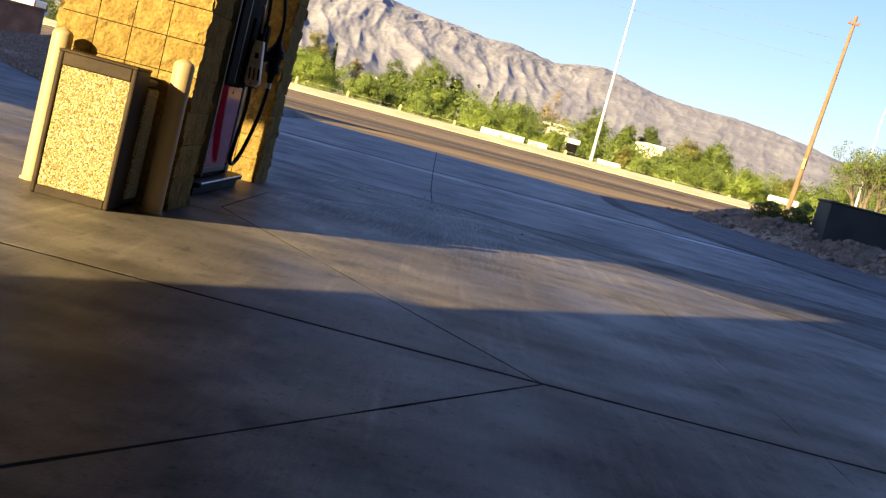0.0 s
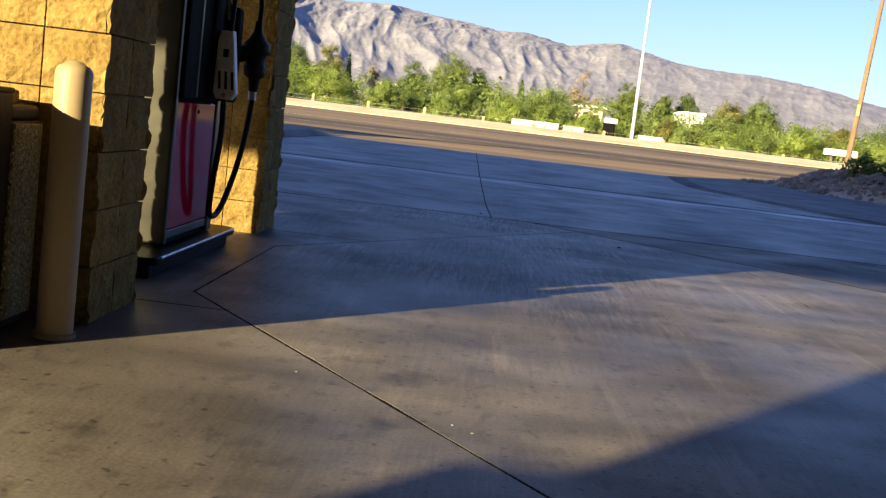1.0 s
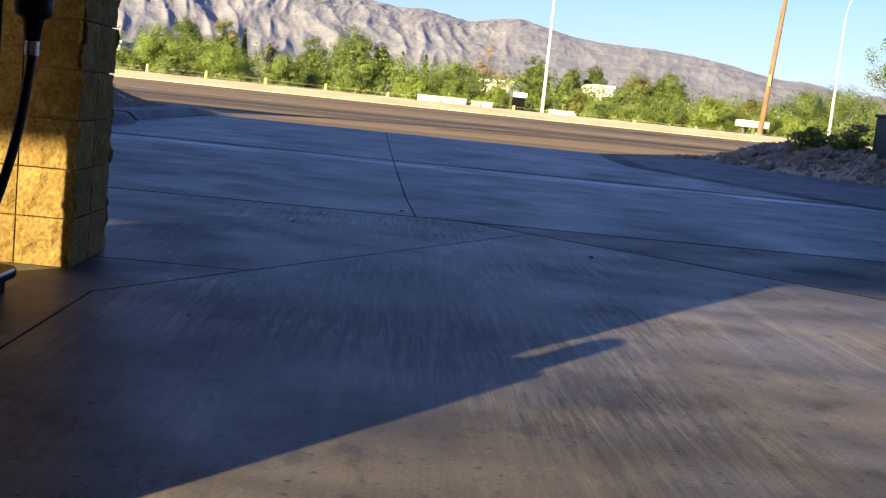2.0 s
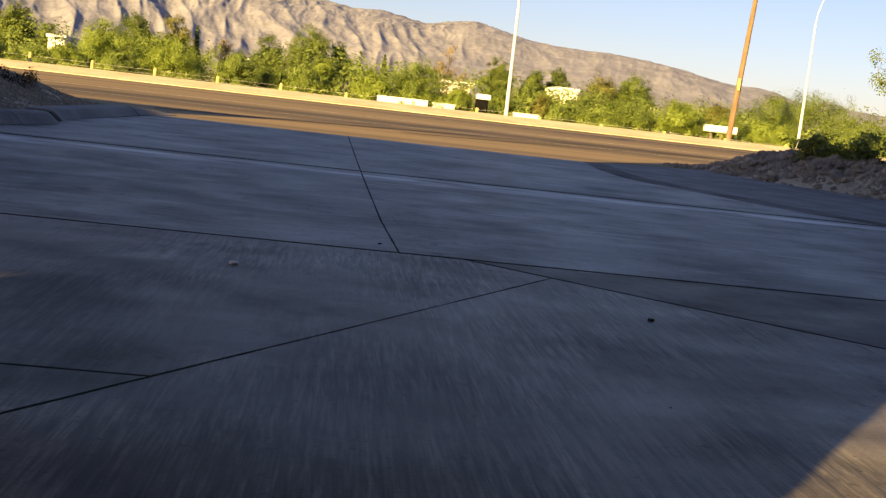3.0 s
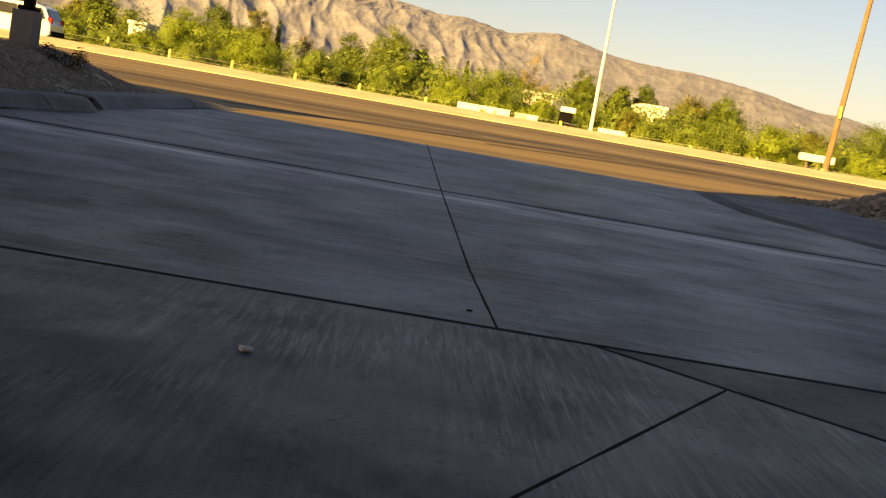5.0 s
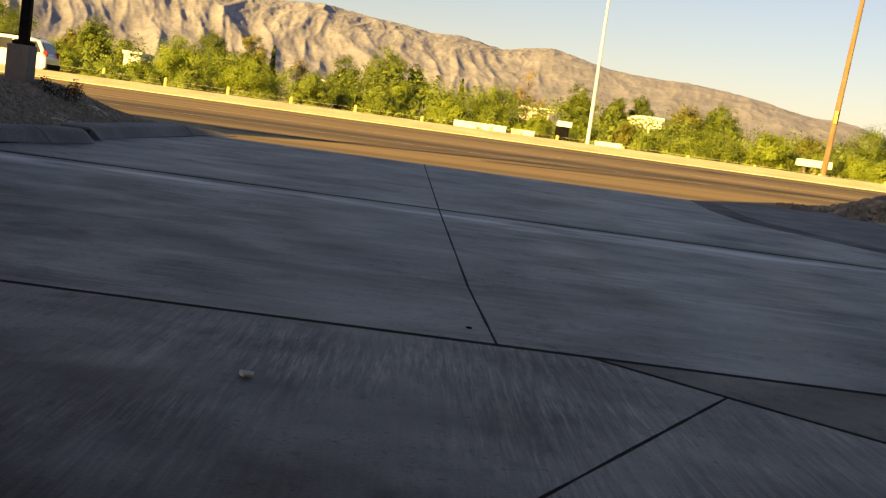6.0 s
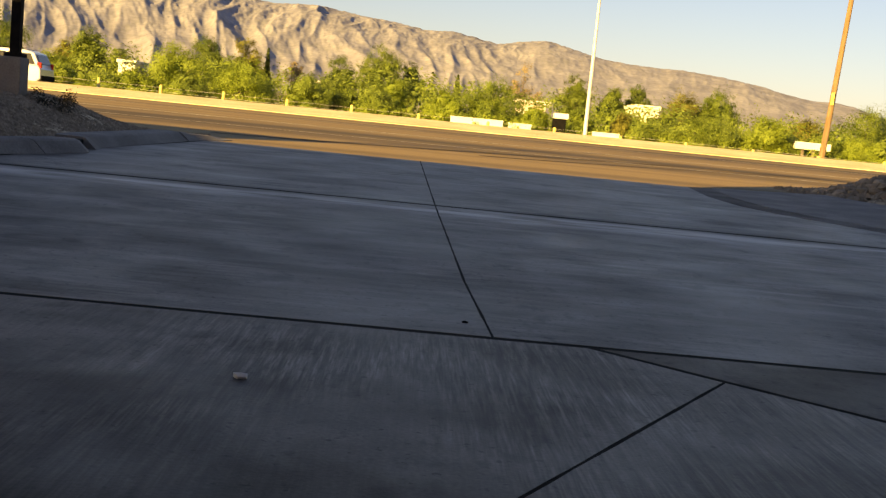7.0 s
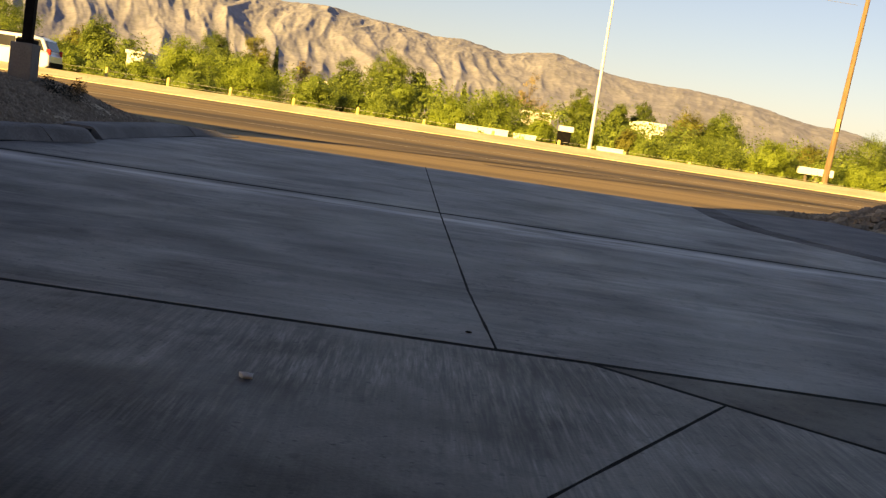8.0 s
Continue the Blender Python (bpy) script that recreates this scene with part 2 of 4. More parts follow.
M_SILVER = material("silver nozzle metal", (0.72, 0.73, 0.75), (0.85, 0.86, 0.87), 8.0, 0.5)
M_WHITE = material("white paint", (0.70, 0.69, 0.66), (0.80, 0.79, 0.76), 2.0, 0.6)
M_GALV = material("galvanised steel", (0.55, 0.55, 0.54), (0.70, 0.70, 0.68), 3.0, 0.5, metal=0.2)
M_WOOD = material("weathered pole wood", (0.15, 0.097, 0.054), (0.235, 0.158, 0.09), 4.0, 0.9, bump=0.6, stretch=(3, 3, 0.3))
M_YELLOW = material("yellow post paint", (0.62, 0.50, 0.14), (0.72, 0.60, 0.20), 4.0, 0.6)
M_BARK = material("grey bark", (0.10, 0.08, 0.06), (0.20, 0.17, 0.13), 5.0, 0.95, bump=0.6)
M_ROCK = material("tan quarry stone", (0.16, 0.125, 0.086), (0.32, 0.255, 0.18), 3.0, 0.95, bump=0.8, fine=25, vary=0.25)
M_GRAVEL = material("brown gravel", (0.15, 0.11, 0.075), (0.31, 0.24, 0.17), 9.0, 0.95, bump=1.0, fine=30)
M_STUCCO = material("pale stucco", (0.60, 0.54, 0.44), (0.72, 0.66, 0.55), 1.0, 0.9, bump=0.4)
M_STUCCO_W = material("white stucco", (0.74, 0.71, 0.64), (0.82, 0.79, 0.72), 1.0, 0.9, bump=0.3)
M_TILE = material("brown roofing", (0.16, 0.10, 0.07), (0.26, 0.17, 0.11), 3.0, 0.9, bump=0.4)
M_DARK = material("dark green enamel", (0.02, 0.03, 0.028), (0.035, 0.05, 0.045), 2.0, 0.6)
# The bluish cast in the rock colour stands in for distance haze.
M_MTN_HAZE = material("granite mountain", (0.212, 0.218, 0.258), (0.276, 0.282, 0.318), 0.014, 0.95, bump=0.0, fine=0.09, spread=(0.40, 0.60), grain=(0.84, 1.12))


def craggy(m):
    """Crags and gullies too fine for the mountains' mesh."""
    n, link = m.node_tree.nodes, m.node_tree.links.new
    g, no, bp = n.new("ShaderNodeNewGeometry"), n.new("ShaderNodeTexNoise"), n.new("ShaderNodeBump")
    no.noise_type = "RIDGED_MULTIFRACTAL"
    no.inputs["Scale"].default_value, no.inputs["Detail"].default_value, no.inputs["Roughness"].default_value = 0.011, 7, 0.62
    along = n.new("ShaderNodeMapping")
    along.inputs["Scale"].default_value = (1.3, 0.3, 1.0)
    link(g.outputs["Position"], along.inputs["Vector"])
    link(along.outputs[0], no.inputs["Vector"])
    link(no.outputs["Fac"], bp.inputs["Height"])
    bp.inputs["Strength"].default_value, bp.inputs["Distance"].default_value = 0.30, 10.0
    b = n["Principled BSDF"]
    link(bp.outputs[0], b.inputs["Normal"])
    # scrub dotted over the slopes
    src = b.inputs["Base Color"].links[0].from_socket
    dots, gate, mix = n.new("ShaderNodeTexNoise"), n.new("ShaderNodeMapRange"), n.new("ShaderNodeMix")
    mix.data_type = "RGBA"
    dots.inputs["Scale"].default_value, dots.inputs["Detail"].default_value, dots.inputs["Roughness"].default_value = 0.035, 7, 0.75
    gate.inputs["From Min"].default_value, gate.inputs["From Max"].default_value = 0.50, 0.62
    gate.inputs["To Max"].default_value = 0.26
    mix.inputs["B"].default_value = (0.11, 0.125, 0.11, 1)
    link(along.outputs[0], dots.inputs["Vector"])
    link(dots.outputs["Fac"], gate.inputs["Value"])
    link(gate.outputs[0], mix.inputs["Factor"])
    link(src, mix.inputs["A"])
    link(mix.outputs["Result"], b.inputs["Base Color"])


craggy(M_MTN_HAZE)
M_GLASS = material("tinted glass", (0.015, 0.02, 0.02), (0.03, 0.035, 0.035), 1.0, 0.08)
M_TAIL = material("red lamp lens", (0.45, 0.01, 0.01), (0.5, 0.02, 0.02), 3.0, 0.2)
M_CARWHITE = material("white car paint", (0.72, 0.72, 0.70), (0.78, 0.78, 0.76), 0.6, 0.3, coat=0.5)
M_CARSILVER = material("pale silver car paint", (0.55, 0.57, 0.58), (0.62, 0.64, 0.65), 0.6, 0.3, metal=0.3, coat=0.5)
M_CANOPY = material("canopy fascia paint", (0.36, 0.31, 0.25), (0.42, 0.37, 0.30), 0.7, 0.6)
G_MESQ = foliage("mesquite leaves", (0.083, 0.134, 0.024), (0.199, 0.275, 0.045))
G_DARK = foliage("pine needles", (0.072, 0.115, 0.022), (0.194, 0.262, 0.045))
G_PALE = foliage("palo verde leaves", (0.141, 0.214, 0.034), (0.276, 0.362, 0.060))
G_SAGE = foliage("creosote leaves", (0.111, 0.176, 0.034), (0.242, 0.319, 0.062))
G_DEEP = foliage("dark olive leaves", (0.053, 0.089, 0.018), (0.136, 0.194, 0.036))
G_OLIVE = foliage("olive leaves", (0.12, 0.125, 0.028), (0.25, 0.25, 0.055))
G_DRY = foliage("dry twigs", (0.22, 0.175, 0.10), (0.40, 0.33, 0.20))
# Weed leaves coloured near black to stand for shade at the footing.
G_SHADED = foliage("shade-dark weeds", (0.018, 0.015, 0.009), (0.05, 0.04, 0.022))


# ---- mesh helpers ----
def mesh_of(name, bm, mat, smooth=False):
    me = bpy.data.meshes.new(name)
    bm.to_mesh(me)
    bm.free()
    if mat:
        me.materials.append(mat)
    if smooth:
        me.shade_smooth()
    return me


def part(name, bm, mat, parent=None, label="", smooth=False):
    ob = new(name, mesh_of(name, bm, mat, smooth))
    ob.parent = parent
    if label:
        tagged(ob, label)
    return ob


def thing(name, m, label, category, group="", kind=""):
    ob = tagged(new(name), label, category, group, kind)
    ob.matrix_world = m
    return ob


def cube(x0, x1, y0, y1, z0, z1, bevel=0.0, segs=2, bm=None):
    bm = bm or bmesh.new()
    made = bmesh.ops.create_cube(bm, size=1)["verts"]
    bmesh.ops.transform(bm, verts=made, matrix=Matrix.Translation(((x0 + x1) / 2, (y0 + y1) / 2, (z0 + z1) / 2)) @ Matrix.Diagonal((x1 - x0, y1 - y0, z1 - z0, 1)))
    if bevel:
        bmesh.ops.bevel(bm, geom=list({e for v in made for e in v.link_edges}), offset=bevel, segments=segs, affect="EDGES", profile=0.5)
    return bm


def rod(a, b, r0, r1=None, n=12, bm=None):
    """A tapered round bar from a to b."""
    bm = bm or bmesh.new()
    a, b = Vector(a), Vector(b)
    q = (b - a).to_track_quat("Z", "Y").to_matrix().to_4x4()
    bmesh.ops.create_cone(bm, cap_ends=True, segments=n, radius1=r0, radius2=r0 if r1 is None else r1, depth=(b - a).length, matrix=Matrix.Translation((a + b) / 2) @ q)
    return bm


def tube(points, r, n=10):
    """A bent pipe through the points, smoothed."""
    pts = [Vector(p) for p in points]
    for _ in range(3):
        pts = [pts[0]] + [p for a, b in zip(pts, pts[1:]) for p in (a.lerp(b, 0.25), a.lerp(b, 0.75))] + [pts[-1]]
    bm, rings, side = bmesh.new(), [], Vector((1, 0.13, 0.07))
    for i, p in enumerate(pts):
        d = (pts[min(i + 1, len(pts) - 1)] - pts[max(i - 1, 0)]).normalized()
        u = side.cross(d).normalized()
        w = d.cross(u)
        rings.append([bm.verts.new(p + r * (math.cos(k * math.tau / n) * u + math.sin(k * math.tau / n) * w)) for k in range(n)])
    for a, b in zip(rings, rings[1:]):
        for k in range(n):
            bm.faces.new((a[k], a[(k + 1) % n], b[(k + 1) % n], b[k]))
    bm.faces.new(rings[0][::-1]), bm.faces.new(rings[-1])
    return bm


def prism(points, y0, y1, bevel=0.0, bm=None):
    """The outline (x, z) drawn out from y0 to y1."""
    bm = bm or bmesh.new()
    a = [bm.verts.new((x, y0, z)) for x, z in points]
    b = [bm.verts.new((x, y1, z)) for x, z in points]
    n, faces = len(points), []
    faces += [bm.faces.new(a), bm.faces.new(b[::-1])]
    faces += [bm.faces.new((a[i], b[i], b[(i + 1) % n], a[(i + 1) % n])) for i in range(n)]
    bmesh.ops.recalc_face_normals(bm, faces=faces)
    if bevel:
        bmesh.ops.bevel(bm, geom=[e for f in faces[:2] for e in f.edges], offset=bevel, segments=3, affect="EDGES", profile=0.5)
    return bm


def raw(name, verts, faces, mat, smooth=False):
    me = bpy.data.meshes.new(name)
    me.from_pydata([tuple(v) for v in verts], [], [tuple(int(i) for i in f) for f in faces])
    me.materials.append(mat)
    if smooth:
        me.shade_smooth()
    return new(name, me)


def step(a, b, v):
    v = min(1.0, max(0.0, (v - a) / (b - a)))
    return v * v * (3 - 2 * v)


# ---- the lie of the land ----
LAND = ((-400, 0.0), (15.5, 0.0), (28.5, 0.385), (56.0, 0.93), (57.0, 1.0), (60.0, 1.25), (60.6, 0.93), (66.0, 0.95), (66.8, 1.03), (120, 1.2), (700, 8.0), (1700, 30.0))


def land(y):
    for (a, za), (b, zb) in zip(LAND, LAND[1:]):
        if y <= b:
            return za + (zb - za) * (y - a) / (b - a)
    return LAND[-1][1]


def kerb_line(y):
    """Where the west kerb runs: it bends in towards the road."""
    return float(np.interp(y, (17, 22.5, 23.0, 23.75, 24.7, 26.0, 28.0, 28.7, 29.5), (-4.9, -4.8, -4.5, -4.2, -4.33, -4.12, -3.8, -3.5, -3.4)))


def rock_foot(y):
    """Where the stone bank begins on the east side."""
    return float(np.interp(y, (17, 18.5, 20.5, 22.0, 23.6, 25.2, 26.4, 27.4, 28.4, 29.2), (14, 13, 11.6, 10.6, 9.6, 8.8, 8.0, 7.15, 6.75, 6.5)))


def bank_south(x):
    """Where the west gravel bank begins: the lot bends north beside it."""
    return 18 + max(0.0, -x - 6.5) * 1.3


def bank(x, y):
    """Height of the gravel bank on the west side and the stone bank on the east side above the land."""
    west = 0.50 * step(-4.7, -6.4, x) * step(bank_south(x) + 0.5, bank_south(x) + 6.5, y) * step(31, 28, y) * (0.5 + 0.5 * step(-16, -9, x))
    east = 0.56 * step(0.05, 1.7, x - rock_foot(y)) * step(19.5, 25.5, y) * step(31.5, 28.8, y)
    return west + east


xs = sorted({*np.round(np.arange(-40, 40.1, 0.5), 2), *np.arange(-200, 201, 20.0), -1800, -1000, -500, 500, 1000, 1800})
ys = sorted({*np.round(np.arange(14, 38.1, 0.5), 2), *[y for y, _ in LAND if y > -300], -250, -60, -20, 0, 5, 10, *np.arange(70, 200, 10.0), 300, 450, 1000})
verts = []
for y in ys:
    for x in xs:
        paved = (kerb_line(y) < x < rock_foot(y) and y <= 28.5) or (x < -5.5 and y < bank_south(x) + 0.4) or y <= 17 or (28.5 <= y <= 66)
        rough_z = 0.0 if paved else 0.05 * noise.noise((x * 0.7, y * 0.7, 3.1))
        verts.append((x, y, land(y) + bank(x, y) + rough_z - (0.07 if paved else 0.0)))
nx = len(xs)
faces = [(j * nx + i, j * nx + i + 1, (j + 1) * nx + i + 1, (j + 1) * nx + i) for j in range(len(ys) - 1) for i in range(nx - 1)]
tagged(raw("ground", verts, faces, M_DIRT, True), "dry sandy desert ground with sparse growth", "ground", kind="structure")


def strip(name, x0, x1, edges, mat, label, category, lift=0.0, deep=0.06):
    """A paved strip that follows the land between the given y."""
    bm = bmesh.new()
    for y0, y1 in zip(edges, edges[1:]):
        v = [bm.verts.new((x, y, land(y) + lift + d)) for d in (0, -deep) for x, y in ((x0, y0), (x1, y0), (x1, y1), (x0, y1))]
        for f in ((0, 1, 2, 3), (7, 6, 5, 4), (0, 4, 5, 1), (1, 5, 6, 2), (2, 6, 7, 3), (3, 7, 4, 0)):
            bm.faces.new([v[i] for i in f])
    bmesh.ops.remove_doubles(bm, verts=bm.verts, dist=0.001)
    return tagged(part(name, bm, mat), label, category, kind="structure")


strip("road", -400, 400, (28.5, 56.0), M_ROAD, "sunlit worn brown asphalt main road", "road", lift=-0.004)
strip("road", -400, 400, (60.6, 66.0), M_ROAD, "far asphalt carriageway behind the sandy median", "road", lift=-0.004)
strip("median", -400, 400, (56.0, 57.0, 60.0, 60.6), M_MEDIAN, "raised pale sandy median strip beside the road", "median", lift=0.02, deep=0.3)
road_line = tagged(new("road_marking"), "faded lane lines on the asphalt road", "road marking", kind="structure")
for y, dash in ((36.5, 0), (42.0, 0), (42.3, 0), (48.5, 0), (54.8, 0)):
    x = -120.0
    while x < 120:
        end = x + (240 if not dash else 3)
        bm = bmesh.new()
        v = [bm.verts.new((a, b, land(b) + 0.004)) for a, b in ((x, y), (end, y), (end, y + 0.13), (x, y + 0.13))]
        bm.faces.new(v)
        part("line", bm, M_LINE, road_line)
        x = end + 9

# tyre marks that curve out of the driveway
for turn, shift in ((0, 0.0), (1, 1.5), (2, 5.2)):
    bm, last = bmesh.new(), None
    for k in range(25):
        u = k / 24
        x, y = -4.2 + shift + 13 * u, 31.5 + 0.7 * turn + 7.0 * math.sin(1.45 * u) ** 1.3
        wide = 0.13 + 0.05 * noise.noise((3 * u, turn, 0.5))
        pair = [bm.verts.new((x, y + o, land(y + o) + 0.004)) for o in (-wide, wide)]
        if last:
            bm.faces.new((last[0], pair[0], pair[1], last[1]))
        last = pair
    part("tyre_mark", bm, M_SKID, road_line, "dark curved tyre mark")


# ---- far mountains: a rugged front range with spurs, smoother slopes behind and to the east ----
RIDGE = ((-60, 3.5), (-40, 5.0), (-30, 6.0), (-20, 6.3), (-13, 6.0), (-8, 5.45), (-5.8, 5.6), (-3.5, 5.3), (-1.7, 5.15), (0, 4.9), (1.2, 5.0), (3.6, 4.57), (5.3, 4.87), (6.2, 4.95), (7.3, 4.7),
         (8.8, 4.33), (10, 4.18), (12, 4.07), (13.1, 4.08), (15.1, 3.88), (16.8, 3.63), (18.5, 3.25), (19.5, 3.09), (20.5, 3.1), (21.4, 2.97), (22.8, 2.5), (24.1, 2.75), (25, 2.45), (30, 2.0), (40, 1.5), (60, 1.0))
angles = np.arange(-34, 36.01, 0.06)
reach = np.concatenate([np.linspace(1500, 3000, 210), np.linspace(3040, 3900, 12)])
skyline = np.interp(angles, [p[0] for p in RIDGE], [p[1] for p in RIDGE])
broad = np.convolve(np.pad(skyline, 45, mode="edge"), np.ones(91) / 91, mode="valid")
height = np.zeros((len(angles), len(reach)))
for i, a in enumerate(angles):
    sa, ca = math.sin(radians(a)), math.cos(radians(a))
    wild = 0.4 + 0.6 * step(11, 2, a)
    for j, d in enumerate(reach):
        x, y = d * sa, 10 + d * ca
        f = step(1350, 3000, d) if d <= 3000 else 1 - 0.5 * step(3000, 3900, d)
        top = 3000 * math.tan(radians(broad[i] + (skyline[i] - broad[i]) * f * f))
        bend = noise.noise((x / 420, y / 420, 5.2))
        spur = 1 - abs(noise.noise((a / 2.9 + 0.9 * bend, d / 900, 1.3))) * 2.2
        rib = 1 - abs(noise.noise((a / 0.95 + 0.7 * bend, d / 330, 7.7))) * 2.2
        crag = noise.ridged_multi_fractal((a / 1.5 + 0.5 * bend, d / 330, 0.4), 0.75, 2.2, 6, 1.0, 2.0) - 1.1
        mid = 4 * f * (1 - f)
        fold = noise.ridged_multi_fractal((a / 5.5 + 0.4 * bend, d / 900, 0.4), 1.0, 2.1, 6, 1.0, 2.0) - 1.15
        height[i, j] = max(top * f + wild * mid * top * (0.034 * (spur - 0.4) + 0.022 * (rib - 0.4) + 0.028 * fold) + (2.0 + 4.4 * wild) * crag * f, 2.0)
rise = np.degrees(np.arctan(height / reach)).max(axis=1)
even = np.convolve(np.pad(skyline / rise, 6, mode="edge"), np.ones(13) / 13, mode="valid")
height *= even[:, None]
verts = [(d * math.sin(radians(a)), 10 + d * math.cos(radians(a)), height[i, j]) for i, a in enumerate(angles) for j, d in enumerate(reach)]
n = len(reach)
faces = [(i * n + j, i * n + j + 1, (i + 1) * n + j + 1, (i + 1) * n + j) for i in range(len(angles) - 1) for j in range(n - 1)]
tagged(raw("mountain_range", verts, faces, M_MTN_HAZE, True), "rocky tan granite mountain range in evening sun", "mountain", kind="structure")


# ---- concrete forecourt, slab by slab ----
def gap(a, b):
    """Half the width of the sealed joint along the edge from a to b."""
    (ax, ay), (bx, by) = a, b
    if ay == by:
        return {15.5: 0.03, 21.45: 0.05, 4.9: 0.02, 28.5: 0.001, 17.0: 0.0004}.get(ay, 0.0085)
    if ax == bx == 2.52:
        return 0.0012
    return 0.021 if {a, b} <= {(0.62, 15.5), (1.14, 14.99), (2.52, 13.68), (11.77, 4.9)} else 0.007


def inset(poly, d):
    """The outline drawn in by its joints and d more; it runs anticlockwise."""
    n, out, lines = len(poly), [], []
    for i in range(n):
        a, b = Vector(poly[i]), Vector(poly[(i + 1) % n])
        t = (b - a).normalized()
        lines.append((a + (d + gap(poly[i], poly[(i + 1) % n])) * Vector((-t.y, t.x)), t))
    for i in range(n):
        (p, t), (q, u) = lines[i - 1], lines[i]
        k = t.x * u.y - t.y * u.x
        out.append(q.copy() if abs(k) < 1e-6 else p + t * (((q.x - p.x) * u.y - (q.y - p.y) * u.x) / k))
    return out


def chipped(outline):
    """Worn, slightly uneven edges: extra points along each side, set in by some millimetres."""
    out, n = [], len(outline)
    for i in range(n):
        a, b = outline[i], outline[(i + 1) % n]
        length = (b - a).length
        side = Vector((-(b - a).y, (b - a).x)) / length
        steps = max(1, min(60, int(length / 0.16)))
        for k in range(steps):
            p = a.lerp(b, k / steps)
            out.append(p + side * (0.004 * abs(noise.noise((p.x * 2.3, p.y * 2.3, 1.7))) + (0.0025 * noise.cell((p.x * 9, p.y * 9, 0.3)) if k else 0)))
    return out


def slab(poly, mat, parent):
    edge, bm = chipped(inset(poly, 0.0)), bmesh.new()
    rim = [[p + 0.002 * (sum(edge, Vector((0, 0))) / len(edge) - p).normalized() for p in edge]]
    top = [bm.verts.new((p.x, p.y, land(p.y))) for p in rim[0]]
    mid = [bm.verts.new((p.x, p.y, land(p.y) - 0.0004)) for p in edge]
    low = [bm.verts.new((p.x, p.y, land(p.y) - 0.06)) for p in edge]
    n = len(top)
    bm.faces.new(top)
    for i in range(n):
        k = (i + 1) % n
        bm.faces.new((mid[i], mid[k], top[k], top[i]))
        bm.faces.new((low[i], low[k], mid[k], mid[i]))
    return part("slab", bm, mat, parent)


forecourt = tagged(new("pavement"), "grey stained concrete forecourt of jointed slabs", "pavement", kind="structure")
strip("pavement_bed", -60, 60, (-40, 15.5, 17.0), M_JOINT, "dark joint filler under the concrete slabs", "pavement", lift=-0.0012, deep=0.1)
strip("pavement_bed", -4.9, 6.6, (17.0, 28.5), M_JOINT, "dark joint filler under the driveway slabs", "pavement", lift=-0.0012, deep=0.1)
FORECOURT = (
    ((-13, 11.72), (-0.82, 11.72), (1.14, 14.99), (0.62, 15.5), (-13, 15.5)),
    ((2.52, 4.9), (11.77, 4.9), (2.52, 13.68)),
    ((-0.82, 11.72), (-1.4, 10.75), (-1.4, 8.55), (1.07, 4.9), (2.52, 4.9), (2.52, 13.68), (1.14, 14.99)),
    ((-13, 4.9), (1.07, 4.9), (-1.13, 8.15), (-13, 8.15)),
    ((-13, 8.15), (-1.13, 8.15), (-1.4, 8.55), (-1.4, 10.75), (-0.82, 11.72), (-13, 11.72)),
    ((-13, -6), (-5.47, -6), (1.08, 4.9), (-13, 4.9)),
    ((-5.47, -6), (2.52, -6), (2.52, 4.9), (1.08, 4.9)),
    ((2.52, -6), (13, -6), (13, 4.9), (2.52, 4.9)),
    ((-36, -6), (-13, -6), (-13, 4.9), (-36, 4.9)), ((-36, 4.9), (-13, 4.9), (-13, 15.5), (-36, 15.5)),
    ((13, -6), (36, -6), (36, 4.9), (13, 4.9)), ((13, 4.9), (36, 4.9), (36, 15.5), (13, 15.5)),
    ((-36, -40), (0, -40), (0, -6), (-36, -6)), ((0, -40), (36, -40), (36, -6), (0, -6)))
DRIVE = (((-4.9, 17.0), (0.1, 17.0), (-0.03, 21.45), (-4.87, 21.45)), ((0.1, 17.0), (11.5, 17.0), (9.0, 21.45), (-0.03, 21.45)),
         ((-36, 15.5), (0.18, 15.5), (0.1, 17.0), (-36, 17.0)), ((0.18, 15.5), (36, 15.5), (36, 17.0), (0.1, 17.0)),
         ((-36, 17.0), (-6.0, 17.0), (-6.6, 18.13), (-12.5, 25.8), (-36, 25.8)), ((-4.87, 21.45), (-0.03, 21.45), (-0.2, 28.5), (-3.65, 28.5), (-4.3, 25)), ((-0.03, 21.45), (6.6, 21.45), (5.6, 28.5), (-0.2, 28.5)))
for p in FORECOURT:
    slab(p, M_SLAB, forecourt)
slab(((0.62, 15.5), (1.14, 14.99), (2.52, 13.68), (11.77, 4.9), (13, 4.9), (13, 15.5)), M_PATCH, forecourt)
for p in DRIVE:
    slab(p, M_APRON, forecourt)

# ---- rolled kerb beside the driveway, with a drain inlet ----
kerb = tagged(new("kerb"), "low rolled concrete kerb with a drain inlet beside gravel", "kerb", kind="structure")


def kerb_stone(y0, y1, high0, high1, n=12):
    """A rolled kerb: a sloping face, a rounded lip and a flat back."""
    bm, rings = bmesh.new(), []
    for k in range(n + 1):
        y = y0 + (y1 - y0) * k / n
        h, at, z = high0 + (high1 - high0) * k / n, kerb_line(y), land(y)
        outline = ((0.0, -0.1), (0.0, 0.006), (-0.05, 0.35 * h), (-0.13, 0.86 * h), (-0.18, 0.98 * h), (-0.25, h), (-0.52, 0.98 * h), (-0.52, -0.1))
        rings.append([bm.verts.new((at + x, y, z + v)) for x, v in outline])
    m = len(rings[0])
